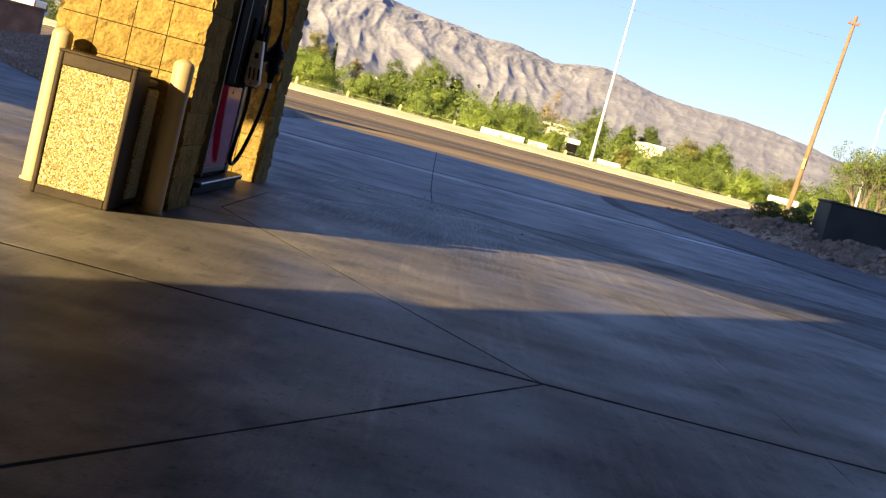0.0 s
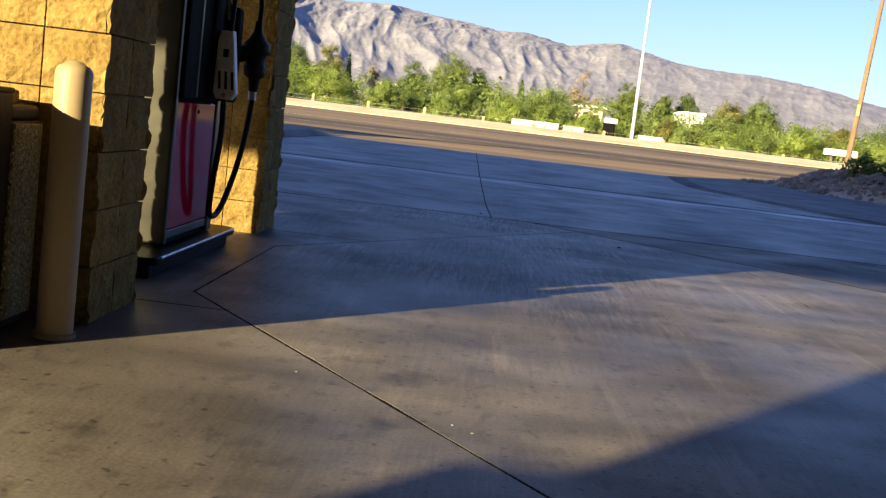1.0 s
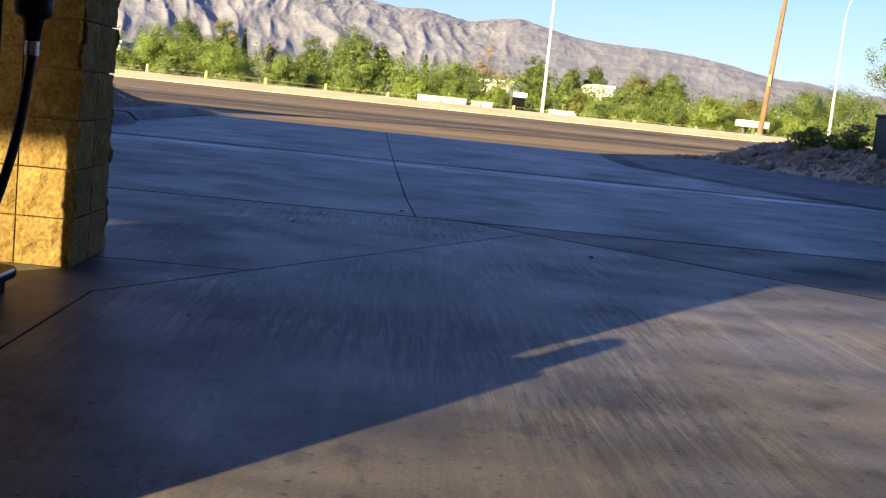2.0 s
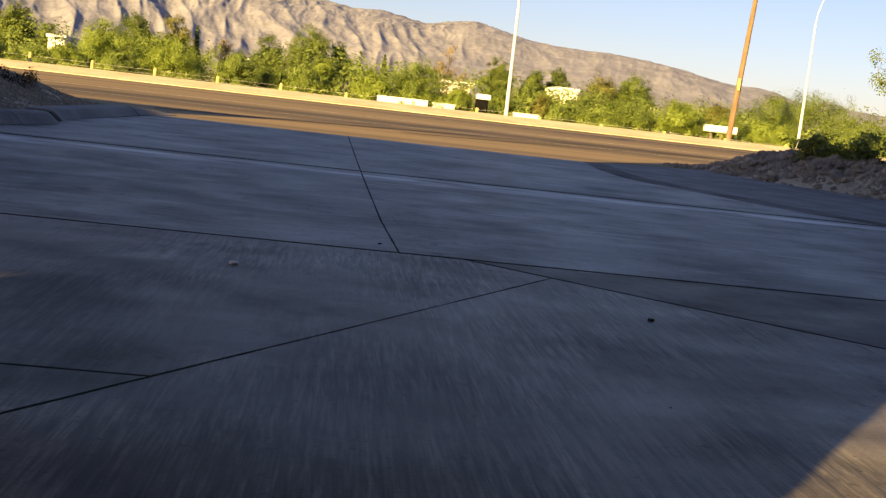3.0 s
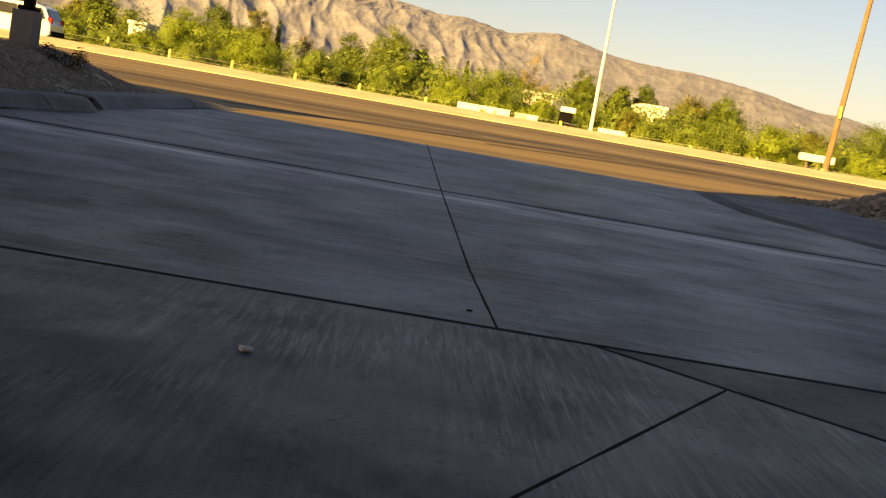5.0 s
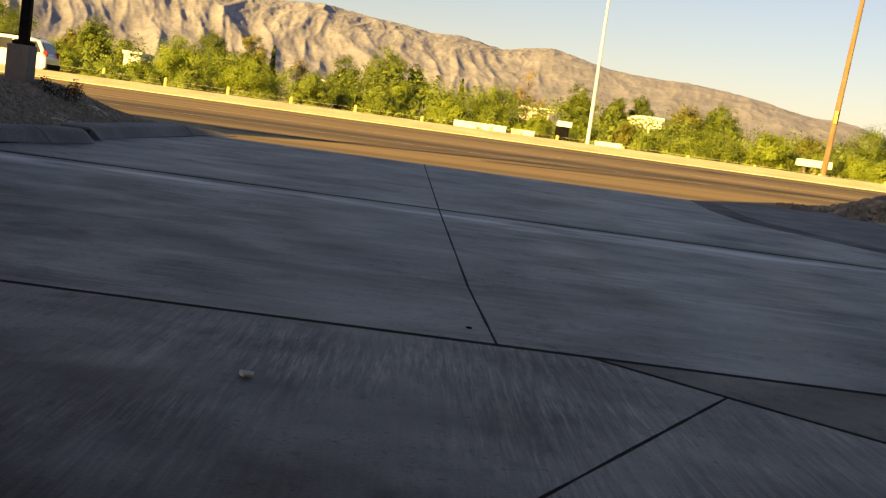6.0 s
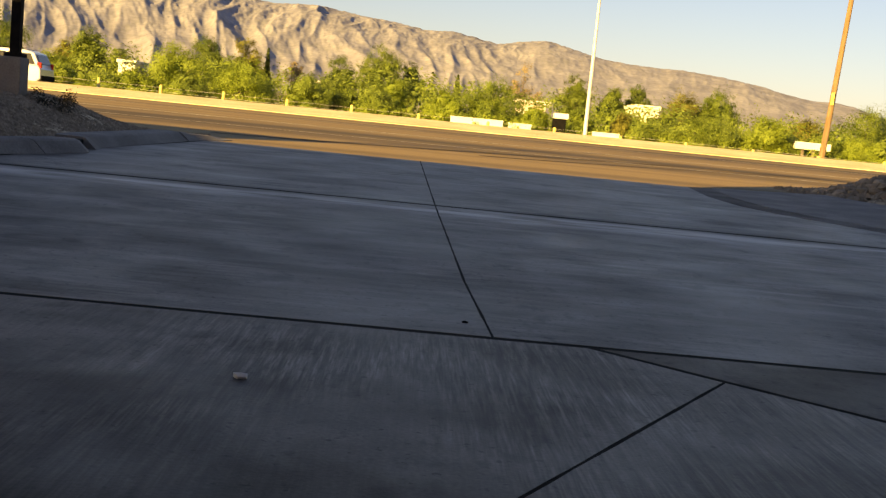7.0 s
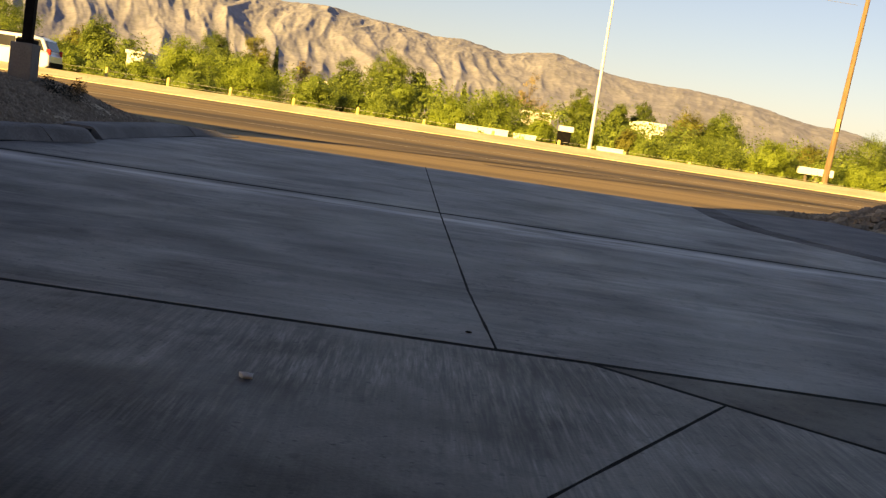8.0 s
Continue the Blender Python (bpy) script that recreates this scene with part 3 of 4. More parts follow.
    for a, b in zip(rings, rings[1:]):
        for i in range(m):
            bm.faces.new((a[i], b[i], b[(i + 1) % m], a[(i + 1) % m]))
    bm.faces.new(rings[0]), bm.faces.new(rings[-1][::-1])
    bmesh.ops.recalc_face_normals(bm, faces=bm.faces)
    return part("kerb_stone", bm, M_KERB, kerb)


for piece in ((17, 20.5, 0.15, 0.15), (20.53, 23.05, 0.15, 0.16), (23.07, 23.9, 0.16, 0.15), (24.35, 27.72, 0.15, 0.14), (27.78, 29.3, 0.14, 0.02)):
    kerb_stone(*piece)
# Black block in the kerb gap stands for the shade inside the inlet.
bm = cube(-0.56, -0.16, 23.8, 24.45, -0.1, 0.115)
for v in bm.verts:
    v.co.x += kerb_line(v.co.y)
    v.co.z += land(v.co.y)
part("inlet_shade", bm, M_JOINT, kerb, "black block for the shaded opening of the kerb's drain inlet")

# ---- east wing of the driveway: a stained gutter and a walk that rises to the stone bank ----
INNER = ((4.24, 28.49), (4.10, 26.6), (4.2, 25.4), (4.5, 24.6), (5.05, 23.75), (5.5, 22.95), (6.0, 22.2), (6.6, 21.5), (7.4, 20.6), (8.6, 19.4))
OUTER = ((6.6, 28.75), (7.0, 27.8), (7.4, 27.1), (8.1, 26.5), (8.6, 25.9), (9.0, 25.1), (9.5, 24.2), (10.1, 23.2), (11.0, 22.0), (12.4, 20.2))


def wing(name, sides, mat, label):
    """A ribbon of concrete between two curved edges, each with its lift above the land."""
    bm, rows = bmesh.new(), []
    (a_line, a_up), (b_line, b_up) = sides
    fine = np.linspace(0, len(a_line) - 1, 37)
    at = np.arange(len(a_line))
    for k in fine:
        ax, ay, bx, by = (float(np.interp(k, at, [p[i] for p in line])) for line in (a_line, b_line) for i in (0, 1))
        rows.append([bm.verts.new((ax, ay, land(ay) - 0.05)), bm.verts.new((ax, ay, land(ay) + a_up)), bm.verts.new((bx, by, land(by) + b_up)), bm.verts.new((bx, by, land(by) - 0.05))])
    for p, q in zip(rows, rows[1:]):
        for i in range(4):
            bm.faces.new((p[i], p[(i + 1) % 4], q[(i + 1) % 4], q[i]))
    bm.faces.new(rows[0]), bm.faces.new(rows[-1])
    bmesh.ops.recalc_face_normals(bm, faces=bm.faces)
    return tagged(part(name, bm, mat), label, "pavement", kind="structure")


EDGE = tuple((x + 0.42, y + 0.12) for x, y in INNER)
wing("gutter", ((INNER, 0.004), (EDGE, 0.006)), M_GUTTER, "dirt-stained curved gutter across the driveway")
wing("walkway", ((EDGE, 0.012), (OUTER, 0.07)), M_KERB, "pale concrete walk rising to the stone bank")


# ---- pump island: block columns ----
def block_mesh(w, h, seed, left=0.0, right=0.0):
    """A split-face block: its outer face is at -y, broken and uneven; left and right tell how far a corner's edge is broken out."""
    rnd = random.Random(seed)
    bm, n = bmesh.new(), 7
    off = 10.0 * seed
    grid = []
    for j in range(n + 1):
        row = []
        for i in range(n + 1):
            u, v = w * (i / n - 0.5), h * (j / n - 0.5)
            inner = 0 < i < n and 0 < j < n
            deep = 0.017 + (0.007 + 0.013 * noise.noise((u * 11 + off, v * 11, seed)) + 0.007 * noise.noise((u * 30 + off, v * 30, 2.0)) if inner else 0.006 * rnd.random())
            if (i == 0 and left) or (i == n and right):
                ragged = 0.5 + 1.1 * noise.noise((off, v * 7, 4.0)) + 0.5 * noise.noise((off, v * 26, 8.0))
                u += (right if i else -left) * max(0.0, min(1.0, ragged))
                deep = 0.017 + 0.006 * rnd.random()
            row.append(bm.verts.new((u, -deep, v)))
        grid.append(row)
    for j in range(n):
        for i in range(n):
            bm.faces.new((grid[j][i], grid[j][i + 1], grid[j + 1][i + 1], grid[j + 1][i]))
    ring = [grid[0][i] for i in range(n)] + [grid[j][n] for j in range(n)] + [grid[n][i] for i in range(n, 0, -1)] + [grid[j][0] for j in range(n, 0, -1)]
    back = [bm.verts.new((max(-w / 2, min(w / 2, v.co.x)), 0.03, v.co.z)) for v in ring]
    for i in range(len(ring)):
        k = (i + 1) % len(ring)
        bm.faces.new((ring[i], back[i], back[k], ring[k]))
    return mesh_of("block", bm, M_BLOCK)


def column(x0, x1, y0, y1, across, deep, height, label, shift=0.0):
    ob = thing("column", pose((x0 + x1) / 2, (y0 + y1) / 2, 0), label, "column", "block columns under the canopy")
    hx, hy, course = (x1 - x0) / 2, (y1 - y0) / 2, 0.245
    part("core", cube(-hx + 0.002, hx - 0.002, -hy + 0.002, hy - 0.002, -0.02, height), M_MORTAR, ob)

    def face_set(size, seed):
        return [[block_mesh(size - 0.007, course - 0.007, seed + k, *edges) for k in range(7)] for edges in ((0.0, 0.0), (0.045, 0.0), (0.0, 0.045))]

    wide, side = 2 * hx / across, 2 * hy / deep
    fronts, sides = face_set(wide, 1), face_set(side, 31)
    rnd = random.Random(int(100 * y0))
    for c in range(int((height - 0.01) / course)):
        z = (c + 0.5) * course + shift
        for count, size, half, out, sets, turns in ((across, wide, hx, hy, fronts, (0, 180)), (deep, side, hy, hx, sides, (90, -90))):
            for k in range(count):
                for turn in turns:
                    b = new("block", rnd.choice(sets[1 if k == 0 else 2 if k == count - 1 else 0]))
                    b.parent = ob
                    b.matrix_local = pose(0, 0, z, 0, 0, turn) @ pose(-half + (k + 0.5) * size, -out, 0)
    return ob


column(-2.60, -1.585, 7.465, 8.04, 4, 2, 4.4, "tan split-face block canopy column behind the litter bin")
column(-2.70, -1.67, 11.29, 11.9, 4, 2, 4.4, "tan split-face block canopy column beyond the fuel pump")


# ---- bollards and litter bin ----
def bollard(x, y, label):
    ob = thing("bollard", pose(x, y, 0), label, "bollard", "bollards beside the bin")
    bm = bmesh.new()
    rings = []
    prof = [(0.072, 0.0), (0.072, 1.045)] + [(0.072 - 0.03 * (1 - math.cos(a)) - 0.0, 1.045 + 0.035 * math.sin(a)) for a in (0.5, 1.0, 1.35)] + [(0.03, 1.092), (0.004, 1.098)]
    for r, z in prof:
        rings.append([bm.verts.new((r * math.cos(k * math.tau / 28), r * math.sin(k * math.tau / 28), z)) for k in range(28)])
    for a, b in zip(rings, rings[1:]):
        for k in range(28):
            bm.faces.new((a[k], a[(k + 1) % 28], b[(k + 1) % 28], b[k]))
    bm.faces.new(rings[-1])
    part("sleeve", bm, M_BOLLARD, ob, smooth=True)
    part("base_ring", rod((0, 0, 0), (0, 0, 0.018), 0.085, n=24), M_BOLLARD, ob)


bollard(-1.598, 7.18, "tan plastic-sleeved round bollard beside the litter bin")
bollard(-2.50, 7.285, "tan plastic-sleeved round bollard on the bin's far side")


def pebbles():
    """Exposed aggregate: pale and ochre pebbles set in a panel."""
    m = bpy.data.materials.new("exposed aggregate")
    m.use_nodes = True
    t = m.node_tree
    n, link = t.nodes, t.links.new
    b = n["Principled BSDF"]
    b.inputs["Roughness"].default_value = 0.75
    g, v, r, bp = n.new("ShaderNodeNewGeometry"), n.new("ShaderNodeTexVoronoi"), n.new("ShaderNodeValToRGB"), n.new("ShaderNodeBump")
    v.inputs["Scale"].default_value = 105
    link(g.outputs["Position"], v.inputs["Vector"])
    sep = n.new("ShaderNodeSeparateColor")
    link(v.outputs["Color"], sep.inputs[0])
    e = r.color_ramp.elements
    e[0].color, e[1].color = (0.13, 0.09, 0.035, 1), (0.62, 0.60, 0.42, 1)
    for pos, col in ((0.18, (0.26, 0.20, 0.065, 1)), (0.45, (0.34, 0.28, 0.09, 1)), (0.75, (0.44, 0.39, 0.17, 1))):
        e.new(pos).color = col
    link(sep.outputs[0], r.inputs[0])
    dark, mr = n.new("ShaderNodeVectorMath"), n.new("ShaderNodeMapRange")
    dark.operation = "SCALE"
    mr.inputs["From Min"].default_value, mr.inputs["From Max"].default_value = 0.25, 0.75
    mr.inputs["To Min"].default_value, mr.inputs["To Max"].default_value = 1.0, 0.45
    link(v.outputs["Distance"], mr.inputs["Value"])
    link(r.outputs[0], dark.inputs[0])
    link(mr.outputs[0], dark.inputs["Scale"])
    link(dark.outputs[0], b.inputs["Base Color"])
    bp.invert = True
    bp.inputs["Strength"].default_value, bp.inputs["Distance"].default_value = 0.9, 0.006
    link(v.outputs["Distance"], bp.inputs["Height"])
    link(bp.outputs[0], b.inputs["Normal"])
    return m


M_PEBBLE = pebbles()
bin_ob = thing("litter_bin", pose(-2.035, 6.74, 0), "brown-framed litter bin with pebbled aggregate panels", "litter bin")
HW = 0.265
for x in (-HW, HW - 0.035):
    part("post", cube(x, x + 0.035, 0, 0.31, 0.0, 0.95, 0.012), M_BROWN, bin_ob)
part("bottom_rail", cube(-HW + 0.035, HW - 0.035, 0.002, 0.05, 0.0, 0.06, 0.006), M_BROWN, bin_ob)
part("top_rail", cube(-HW + 0.035, HW - 0.035, 0.002, 0.05, 0.862, 0.95, 0.008), M_BROWN, bin_ob)
part("lid", cube(-HW - 0.004, HW + 0.004, -0.004, 0.314, 0.945, 0.967, 0.011, 3), M_BROWN, bin_ob, "brown flat lid")
part("front_panel", cube(-HW + 0.035, HW - 0.035, 0.014, 0.05, 0.06, 0.862, 0.004), M_PEBBLE, bin_ob, "pebbled aggregate panel")
part("back_body", cube(-HW + 0.01, HW - 0.012, 0.31, 0.62, 0.02, 0.84, 0.012), M_BROWN, bin_ob)
for x in (-HW - 0.001, HW - 0.019):
    part("side_panel", cube(x, x + 0.02, 0.335, 0.595, 0.06, 0.83, 0.004), M_PEBBLE, bin_ob, "pebbled aggregate panel")
part("cover", cube(-HW + 0.03, HW - 0.02, 0.33, 0.61, 0.84, 0.90, 0.02, 3), M_BROWN, bin_ob)
part("towel_box", cube(-0.02, 0.17, 0.40, 0.58, 0.90, 0.955, 0.01), M_BLOCK, bin_ob, "tan towel box")

# ---- fuel pump ----
pump = thing("fuel_pump", pose(-2.12, 9.65, 0), "fuel pump with stainless frame and glossy red lower panel", "fuel pump")
PX = 0.36
part("plinth", cube(-0.42, 0.42, -0.93, 0.85, 0.0, 0.085, 0.012), M_PLINTH, pump, "black recessed plinth base")
bm = bmesh.new()
bmesh.ops.create_cube(bm, size=1, matrix=Matrix.Translation((0, -0.04, 0.102)) @ Matrix.Diagonal((0.94, 1.88, 0.046, 1)))
bmesh.ops.bevel(bm, geom=[e for e in bm.edges if abs(e.verts[0].co.z - e.verts[1].co.z) > 0.01], offset=0.09, segments=5, affect="EDGES", profile=0.5)
bmesh.ops.bevel(bm, geom=[e for e in bm.edges if e.is_manifold and abs(e.calc_face_angle()) > 1.2], offset=0.012, segments=3, affect="EDGES", profile=0.5)
part("plinth_top", bm, M_PLINTH, pump, "black coated plinth top with rounded corners")
part("plinth_edge", rod((0.464, -0.88, 0.116), (0.464, 0.80, 0.116), 0.009, n=10), M_EDGE, pump, "worn bright metal edge")
part("cabinet", cube(-PX + 0.02, PX - 0.02, -0.48, 0.45, 0.12, 2.15, 0.01), M_BLACK, pump)
for y0, y1 in ((-0.52, -0.46), (0.43, 0.56)):
    part("end_panel", cube(-PX - 0.01, PX + 0.01, y0, y1, 0.13, 2.2, 0.018, 3), M_STEEL, pump, "brushed stainless end panel")
for x0, x1 in ((PX - 0.02, PX), (-PX, -PX + 0.02)):
    part("lower_panel", cube(x0, x1, -0.45, 0.42, 0.22, 0.965, 0.006), M_RED, pump, "glossy red lower door panel")
    part("lower_trim", cube(x0, x1, -0.45, 0.42, 0.165, 0.215, 0.004), M_STEEL, pump)
    part("upper_housing", cube(x0, x1 + (0.03 if x0 > 0 else 0), -0.45, 0.42, 0.985, 2.12, 0.01), M_BLACK, pump)
    part("valance", cube(x0 - 0.01, x1 + 0.01, -0.46, 0.43, 1.86, 2.14, 0.01), M_RED, pump, "red upper panel")
part("crown", cube(-PX - 0.03, PX + 0.03, -0.54, 0.58, 2.2, 2.3, 0.02), M_BLACK, pump)
part("divider", cube(PX + 0.012, PX + 0.035, -0.20, -0.165, 1.0, 1.84, 0.006), M_STEEL, pump, "bright vertical divider strip")
part("latch", rod((PX - 0.001, 0.02, 0.91), (PX + 0.006, 0.02, 0.91), 0.012), M_BLACK, pump)
part("nozzle_boot", cube(PX + 0.01, PX + 0.05, 0.05, 0.26, 1.0, 1.62, 0.015), M_BLACK, pump)


def lathe(profile, at, n=20):
    """Rings of the profile (radius, height) about an upright axis."""
    bm, rings = bmesh.new(), []
    for r, z in profile:
        rings.append([bm.verts.new((at[0] + r * math.cos(k * math.tau / n), at[1] + r * math.sin(k * math.tau / n), at[2] + z)) for k in range(n)])
    for a, b in zip(rings, rings[1:]):
        for k in range(n):
            bm.faces.new((a[k], a[(k + 1) % n], b[(k + 1) % n], b[k]))
    bm.faces.new(rings[0][::-1]), bm.faces.new(rings[-1])
    return bm


# the nozzle hangs in its boot with its slotted guard towards the forecourt
nozzle = part("nozzle", prism([(PX + 0.048, 1.045), (PX + 0.069, 1.005), (PX + 0.164, 1.005), (PX + 0.194, 1.05), (PX + 0.175, 1.20), (PX + 0.156, 1.36), (PX + 0.147, 1.43), (PX + 0.069, 1.43), (PX + 0.055, 1.36)], 0.11, 0.20, 0.014), M_SILVER, pump, "silver-grey fuel nozzle in its boot")
for k in range(3):
    x = PX + 0.078 + 0.040 * k
    part("guard_slot", prism([(x + 0.006, 1.068), (x + 0.022, 1.068), (x + 0.012, 1.178), (x - 0.002, 1.178)], 0.106, 0.116), M_RUBBER, nozzle)
part("latch_plate", cube(PX + 0.097, PX + 0.130, 0.104, 0.116, 1.265, 1.315, 0.004), M_RUBBER, nozzle)
part("boss", rod((PX + 0.122, 0.100, 1.032), (PX + 0.122, 0.112, 1.032), 0.014), M_EDGE, nozzle)
part("spout", rod((PX + 0.102, 0.155, 1.50), (PX + 0.069, 0.155, 1.75), 0.016), M_EDGE, nozzle)
part("hose_swivel", lathe([(0.02, -0.20), (0.03, -0.19), (0.04, -0.11), (0.07, -0.09), (0.078, -0.03), (0.066, -0.02), (0.07, 0.05), (0.09, 0.06), (0.09, 0.12), (0.06, 0.15), (0.03, 0.20), (0.022, 0.27)], (PX + 0.19, 0.62, 1.27)), M_RUBBER, pump, smooth=True)
part("swivel_arm", tube([(PX - 0.02, 0.50, 1.24), (PX + 0.08, 0.56, 1.31), (PX + 0.20, 0.63, 1.35)], 0.055), M_RUBBER, pump, smooth=True)
part("swivel_collar", rod((PX + 0.19, 0.62, 1.02), (PX + 0.19, 0.62, 1.075), 0.028, n=16), M_EDGE, pump, "dull steel hose collar")
part("second_boot", cube(PX + 0.005, PX + 0.12, 0.36, 0.50, 0.99, 1.60, 0.03, 3), M_BLACK, pump)
part("hose", tube([(PX + 0.11, 0.17, 1.02), (PX + 0.125, 0.15, 0.80), (PX + 0.09, 0.14, 0.42), (PX + 0.07, 0.22, 0.235), (PX + 0.10, 0.40, 0.27), (PX + 0.17, 0.56, 0.66), (PX + 0.195, 0.62, 1.04)], 0.019), M_RUBBER, pump, "black looped fuel hose", smooth=True)
for y, out in ((0.16, 0.12), (0.62, 0.19)):
    part("hanger_hose", tube([(PX + out, y, 1.44), (PX + out + 0.01, y + 0.01, 1.75), (PX + 0.06, y - 0.05, 2.2)], 0.017), M_RUBBER, pump, "black hanging fuel hose", smooth=True)

# ---- unseen store and canopy behind and above the camera, east building added for shade ----
canopy = thing("canopy", pose(-9.5, 5.8, 4.4), "broad flat pale forecourt canopy on block columns", "canopy", kind="structure")
# The deck's east end is stretched to keep sky light off the columns.
part("deck", cube(-26, 22.9, -6.9, 6.7, 0.0, 0.9, 0.02), M_CANOPY, canopy)
# Unseen raised panels, added so that their shadows cover both banks.
part("shade_fascia", cube(1.9, 22.8, 6.2, 6.66, 0.9, 2.3, 0.02), M_CANOPY, canopy)
part("shade_fascia", cube(-25.9, -7.3, 6.2, 6.66, 0.9, 2.3, 0.02), M_CANOPY, canopy)
# Made-up building that closes the east side and cuts its sky light.
sky_block = thing("sky_block_building", pose(0, 0, 0), "unseen plain brown stucco building added to block the east sky", "building")
part("wall", cube(13.5, 26, -4.6, 12.5, -0.02, 6.0, 0.02), M_TILE, sky_block)
part("roof_edge", cube(13.4, 26.1, -4.6, 12.6, 6.0, 6.25, 0.02), M_TILE, sky_block)
# Unseen building, its corner set to cast the forecourt's near shadow edge.
unseen_store = thing("unseen_store", pose(0, 0, 0), "unseen brown stucco shop building behind the forecourt, placed for its shadow", "building")
part("wall", cube(-7.685, 30, -20, -4.67, -0.02, 5.7, 0.02), M_TILE, unseen_store)
part("roof_edge", cube(-7.66, 30.1, -20.1, -4.69, 5.7, 5.95, 0.02), M_TILE, unseen_store)
# Added block that throws the step in that shadow edge.
part("pilaster", cube(-7.815, -6.9, -5.2, -4.4, -0.02, 3.3, 0.02), M_BLOCK, unseen_store)
for k in range(4):
    w = part("window", cube(2 + 4 * k, 5.2 + 4 * k, -4.69, -4.62, 0.5, 2.9, 0.01), M_GLASS, unseen_store)


# ---- west gravel bank: lamp pole on its footing ----
rnd = random.Random(4)
footing = thing("pole_light", pose(-6.31, 27.0, land(27) + 0.40), "dark square lamp pole on a grey concrete footing", "lamp pole")
part("footing", cube(-0.185, 0.15, -0.17, 0.17, -0.25, 0.64, 0.015), M_KERB, footing, "grey square concrete footing")
part("base_plate", cube(-0.13, 0.13, -0.13, 0.13, 0.64, 0.70, 0.012), M_BLACK, footing)
part("pole", cube(-0.07, 0.07, -0.07, 0.07, 0.70, 6.8, 0.012), M_BLACK, footing)
part("lamp_head", cube(-0.2, 0.2, -0.7, 0.12, 6.8, 6.95, 0.02), M_BLACK, footing)


def stone_mesh(seed, r):
    q = random.Random(seed)
    bm = bmesh.new()
    bmesh.ops.create_icosphere(bm, subdivisions=1, radius=r)
    for v in bm.verts:
        v.co *= 0.72 + 0.5 * q.random()
        v.co.z *= 0.7
    return mesh_of("stone", bm, M_ROCK)


def scatter(name, label, category, place, count, sizes, mat, seed):
    """Loose stones too many to count, in one mesh."""
    q, verts, faces = random.Random(seed), [], []
    for _ in range(count):
        x, y = place(q)
        r = q.uniform(*sizes)
        z = land(y) + bank(x, y) + r * 0.25
        k, a = len(verts), q.random() * 3
        for i in range(5):
            b = a + i * math.tau / 5
            verts.append((x + r * math.cos(b) * q.uniform(0.7, 1.2), y + r * math.sin(b) * q.uniform(0.7, 1.2), z - r * 0.4))
        verts.append((x + r * 0.2 * q.uniform(-1, 1), y + r * 0.2 * q.uniform(-1, 1), z + r * q.uniform(0.3, 0.6)))
        faces += [(k + i, k + (i + 1) % 5, k + 5) for i in range(5)]
    return tagged(raw(name, verts, faces, mat), label, category, kind="stuff")


def on_west_bank(q):
    while True:
        y = q.uniform(18, 29.8)
        x = kerb_line(y) - 0.5 - 9 * q.random() ** 1.6
        if y > bank_south(x) + 0.1:
            return x, y


scatter("gravel", "loose brown landscaping gravel on the bank", "gravel", on_west_bank, 24000, (0.025, 0.07), M_GRAVEL, 1)
scatter("gravel", "small stones between the larger rocks of the bank", "gravel", lambda q: (lambda y: (rock_foot(y) + q.uniform(0.02, 6), y))(q.uniform(20.5, 31)), 12000, (0.035, 0.11), M_ROCK, 2)
stones = [stone_mesh(k, 0.13) for k in range(8)]
rocks = thing("rock_bank", pose(9.5, 28, 0), "bank of rough tan quarry rocks beside the driveway", "rocks", kind="structure")
for k in range(300):
    y = rnd.uniform(21.5, 29.9)
    x = rock_foot(y) + 0.1 + 3.4 * rnd.random() ** 1.5
    s = rnd.uniform(0.4, 1.15)
    ob = new("rock", stones[k % 8])
    ob.parent = rocks
    ob.matrix_local = pose(x - 9.5, y - 28, land(y) + bank(x, y) + 0.03 * s, rnd.uniform(-25, 25), rnd.uniform(-25, 25), rnd.uniform(0, 360)) @ Matrix.Diagonal((s, s * rnd.uniform(0.8, 1.3), s, 1))

cabinet = thing("utility_cabinet", pose(10.9, 26.4, land(26.4) + 0.56), "dark green steel utility cabinet among rocks", "utility cabinet")
part("body", cube(-1.6, 1.6, -0.5, 0.5, -0.32, 0.78, 0.02), M_DARK, cabinet)
part("lid", cube(-1.63, 1.63, -0.53, 0.53, 0.78, 0.84, 0.02), M_DARK, cabinet)


# ---- plants ----
def crown_cloud(q, lobes, count, leaf, sprays=0):
    """Leaves scattered over the skins of overlapping lobes (x, y, z, rx, ry, rz)."""
    weights = np.array([l[3] * l[5] for l in lobes])
    pick = q.choice(len(lobes), count, p=weights / weights.sum())
    L = np.array(lobes)[pick]
    d = q.normal(size=(count, 3))
    d /= np.linalg.norm(d, axis=1)[:, None]
    c = L[:, :3] + d * L[:, 3:] * (q.random((count, 1)) ** 0.2) * q.uniform(0.85, 1.15, (count, 1))
    if sprays:
        # leaves gather in sprays that stand out from the lobes by uneven lengths
        lead = q.randint(0, sprays, count)
        stray = np.clip(q.normal(size=(count, 3)), -1.8, 1.8) * np.array((1, 1, 0.8)) * (0.155 * L[lead, 3:4] + 0.03)
        along = d[lead] * np.array((0.8, 0.8, 1.1)) * q.random((count, 1)) * 0.16 * L[lead, 3:4] * q.uniform(0.1, 1.9, (sprays, 1))[lead]
        c, d = c[lead] + stray + along, d[lead]
    face = d + 0.30 * q.normal(size=(count, 3)) + np.array((0, 0, 0.25))
    u = np.cross(face, q.normal(size=(count, 3)))
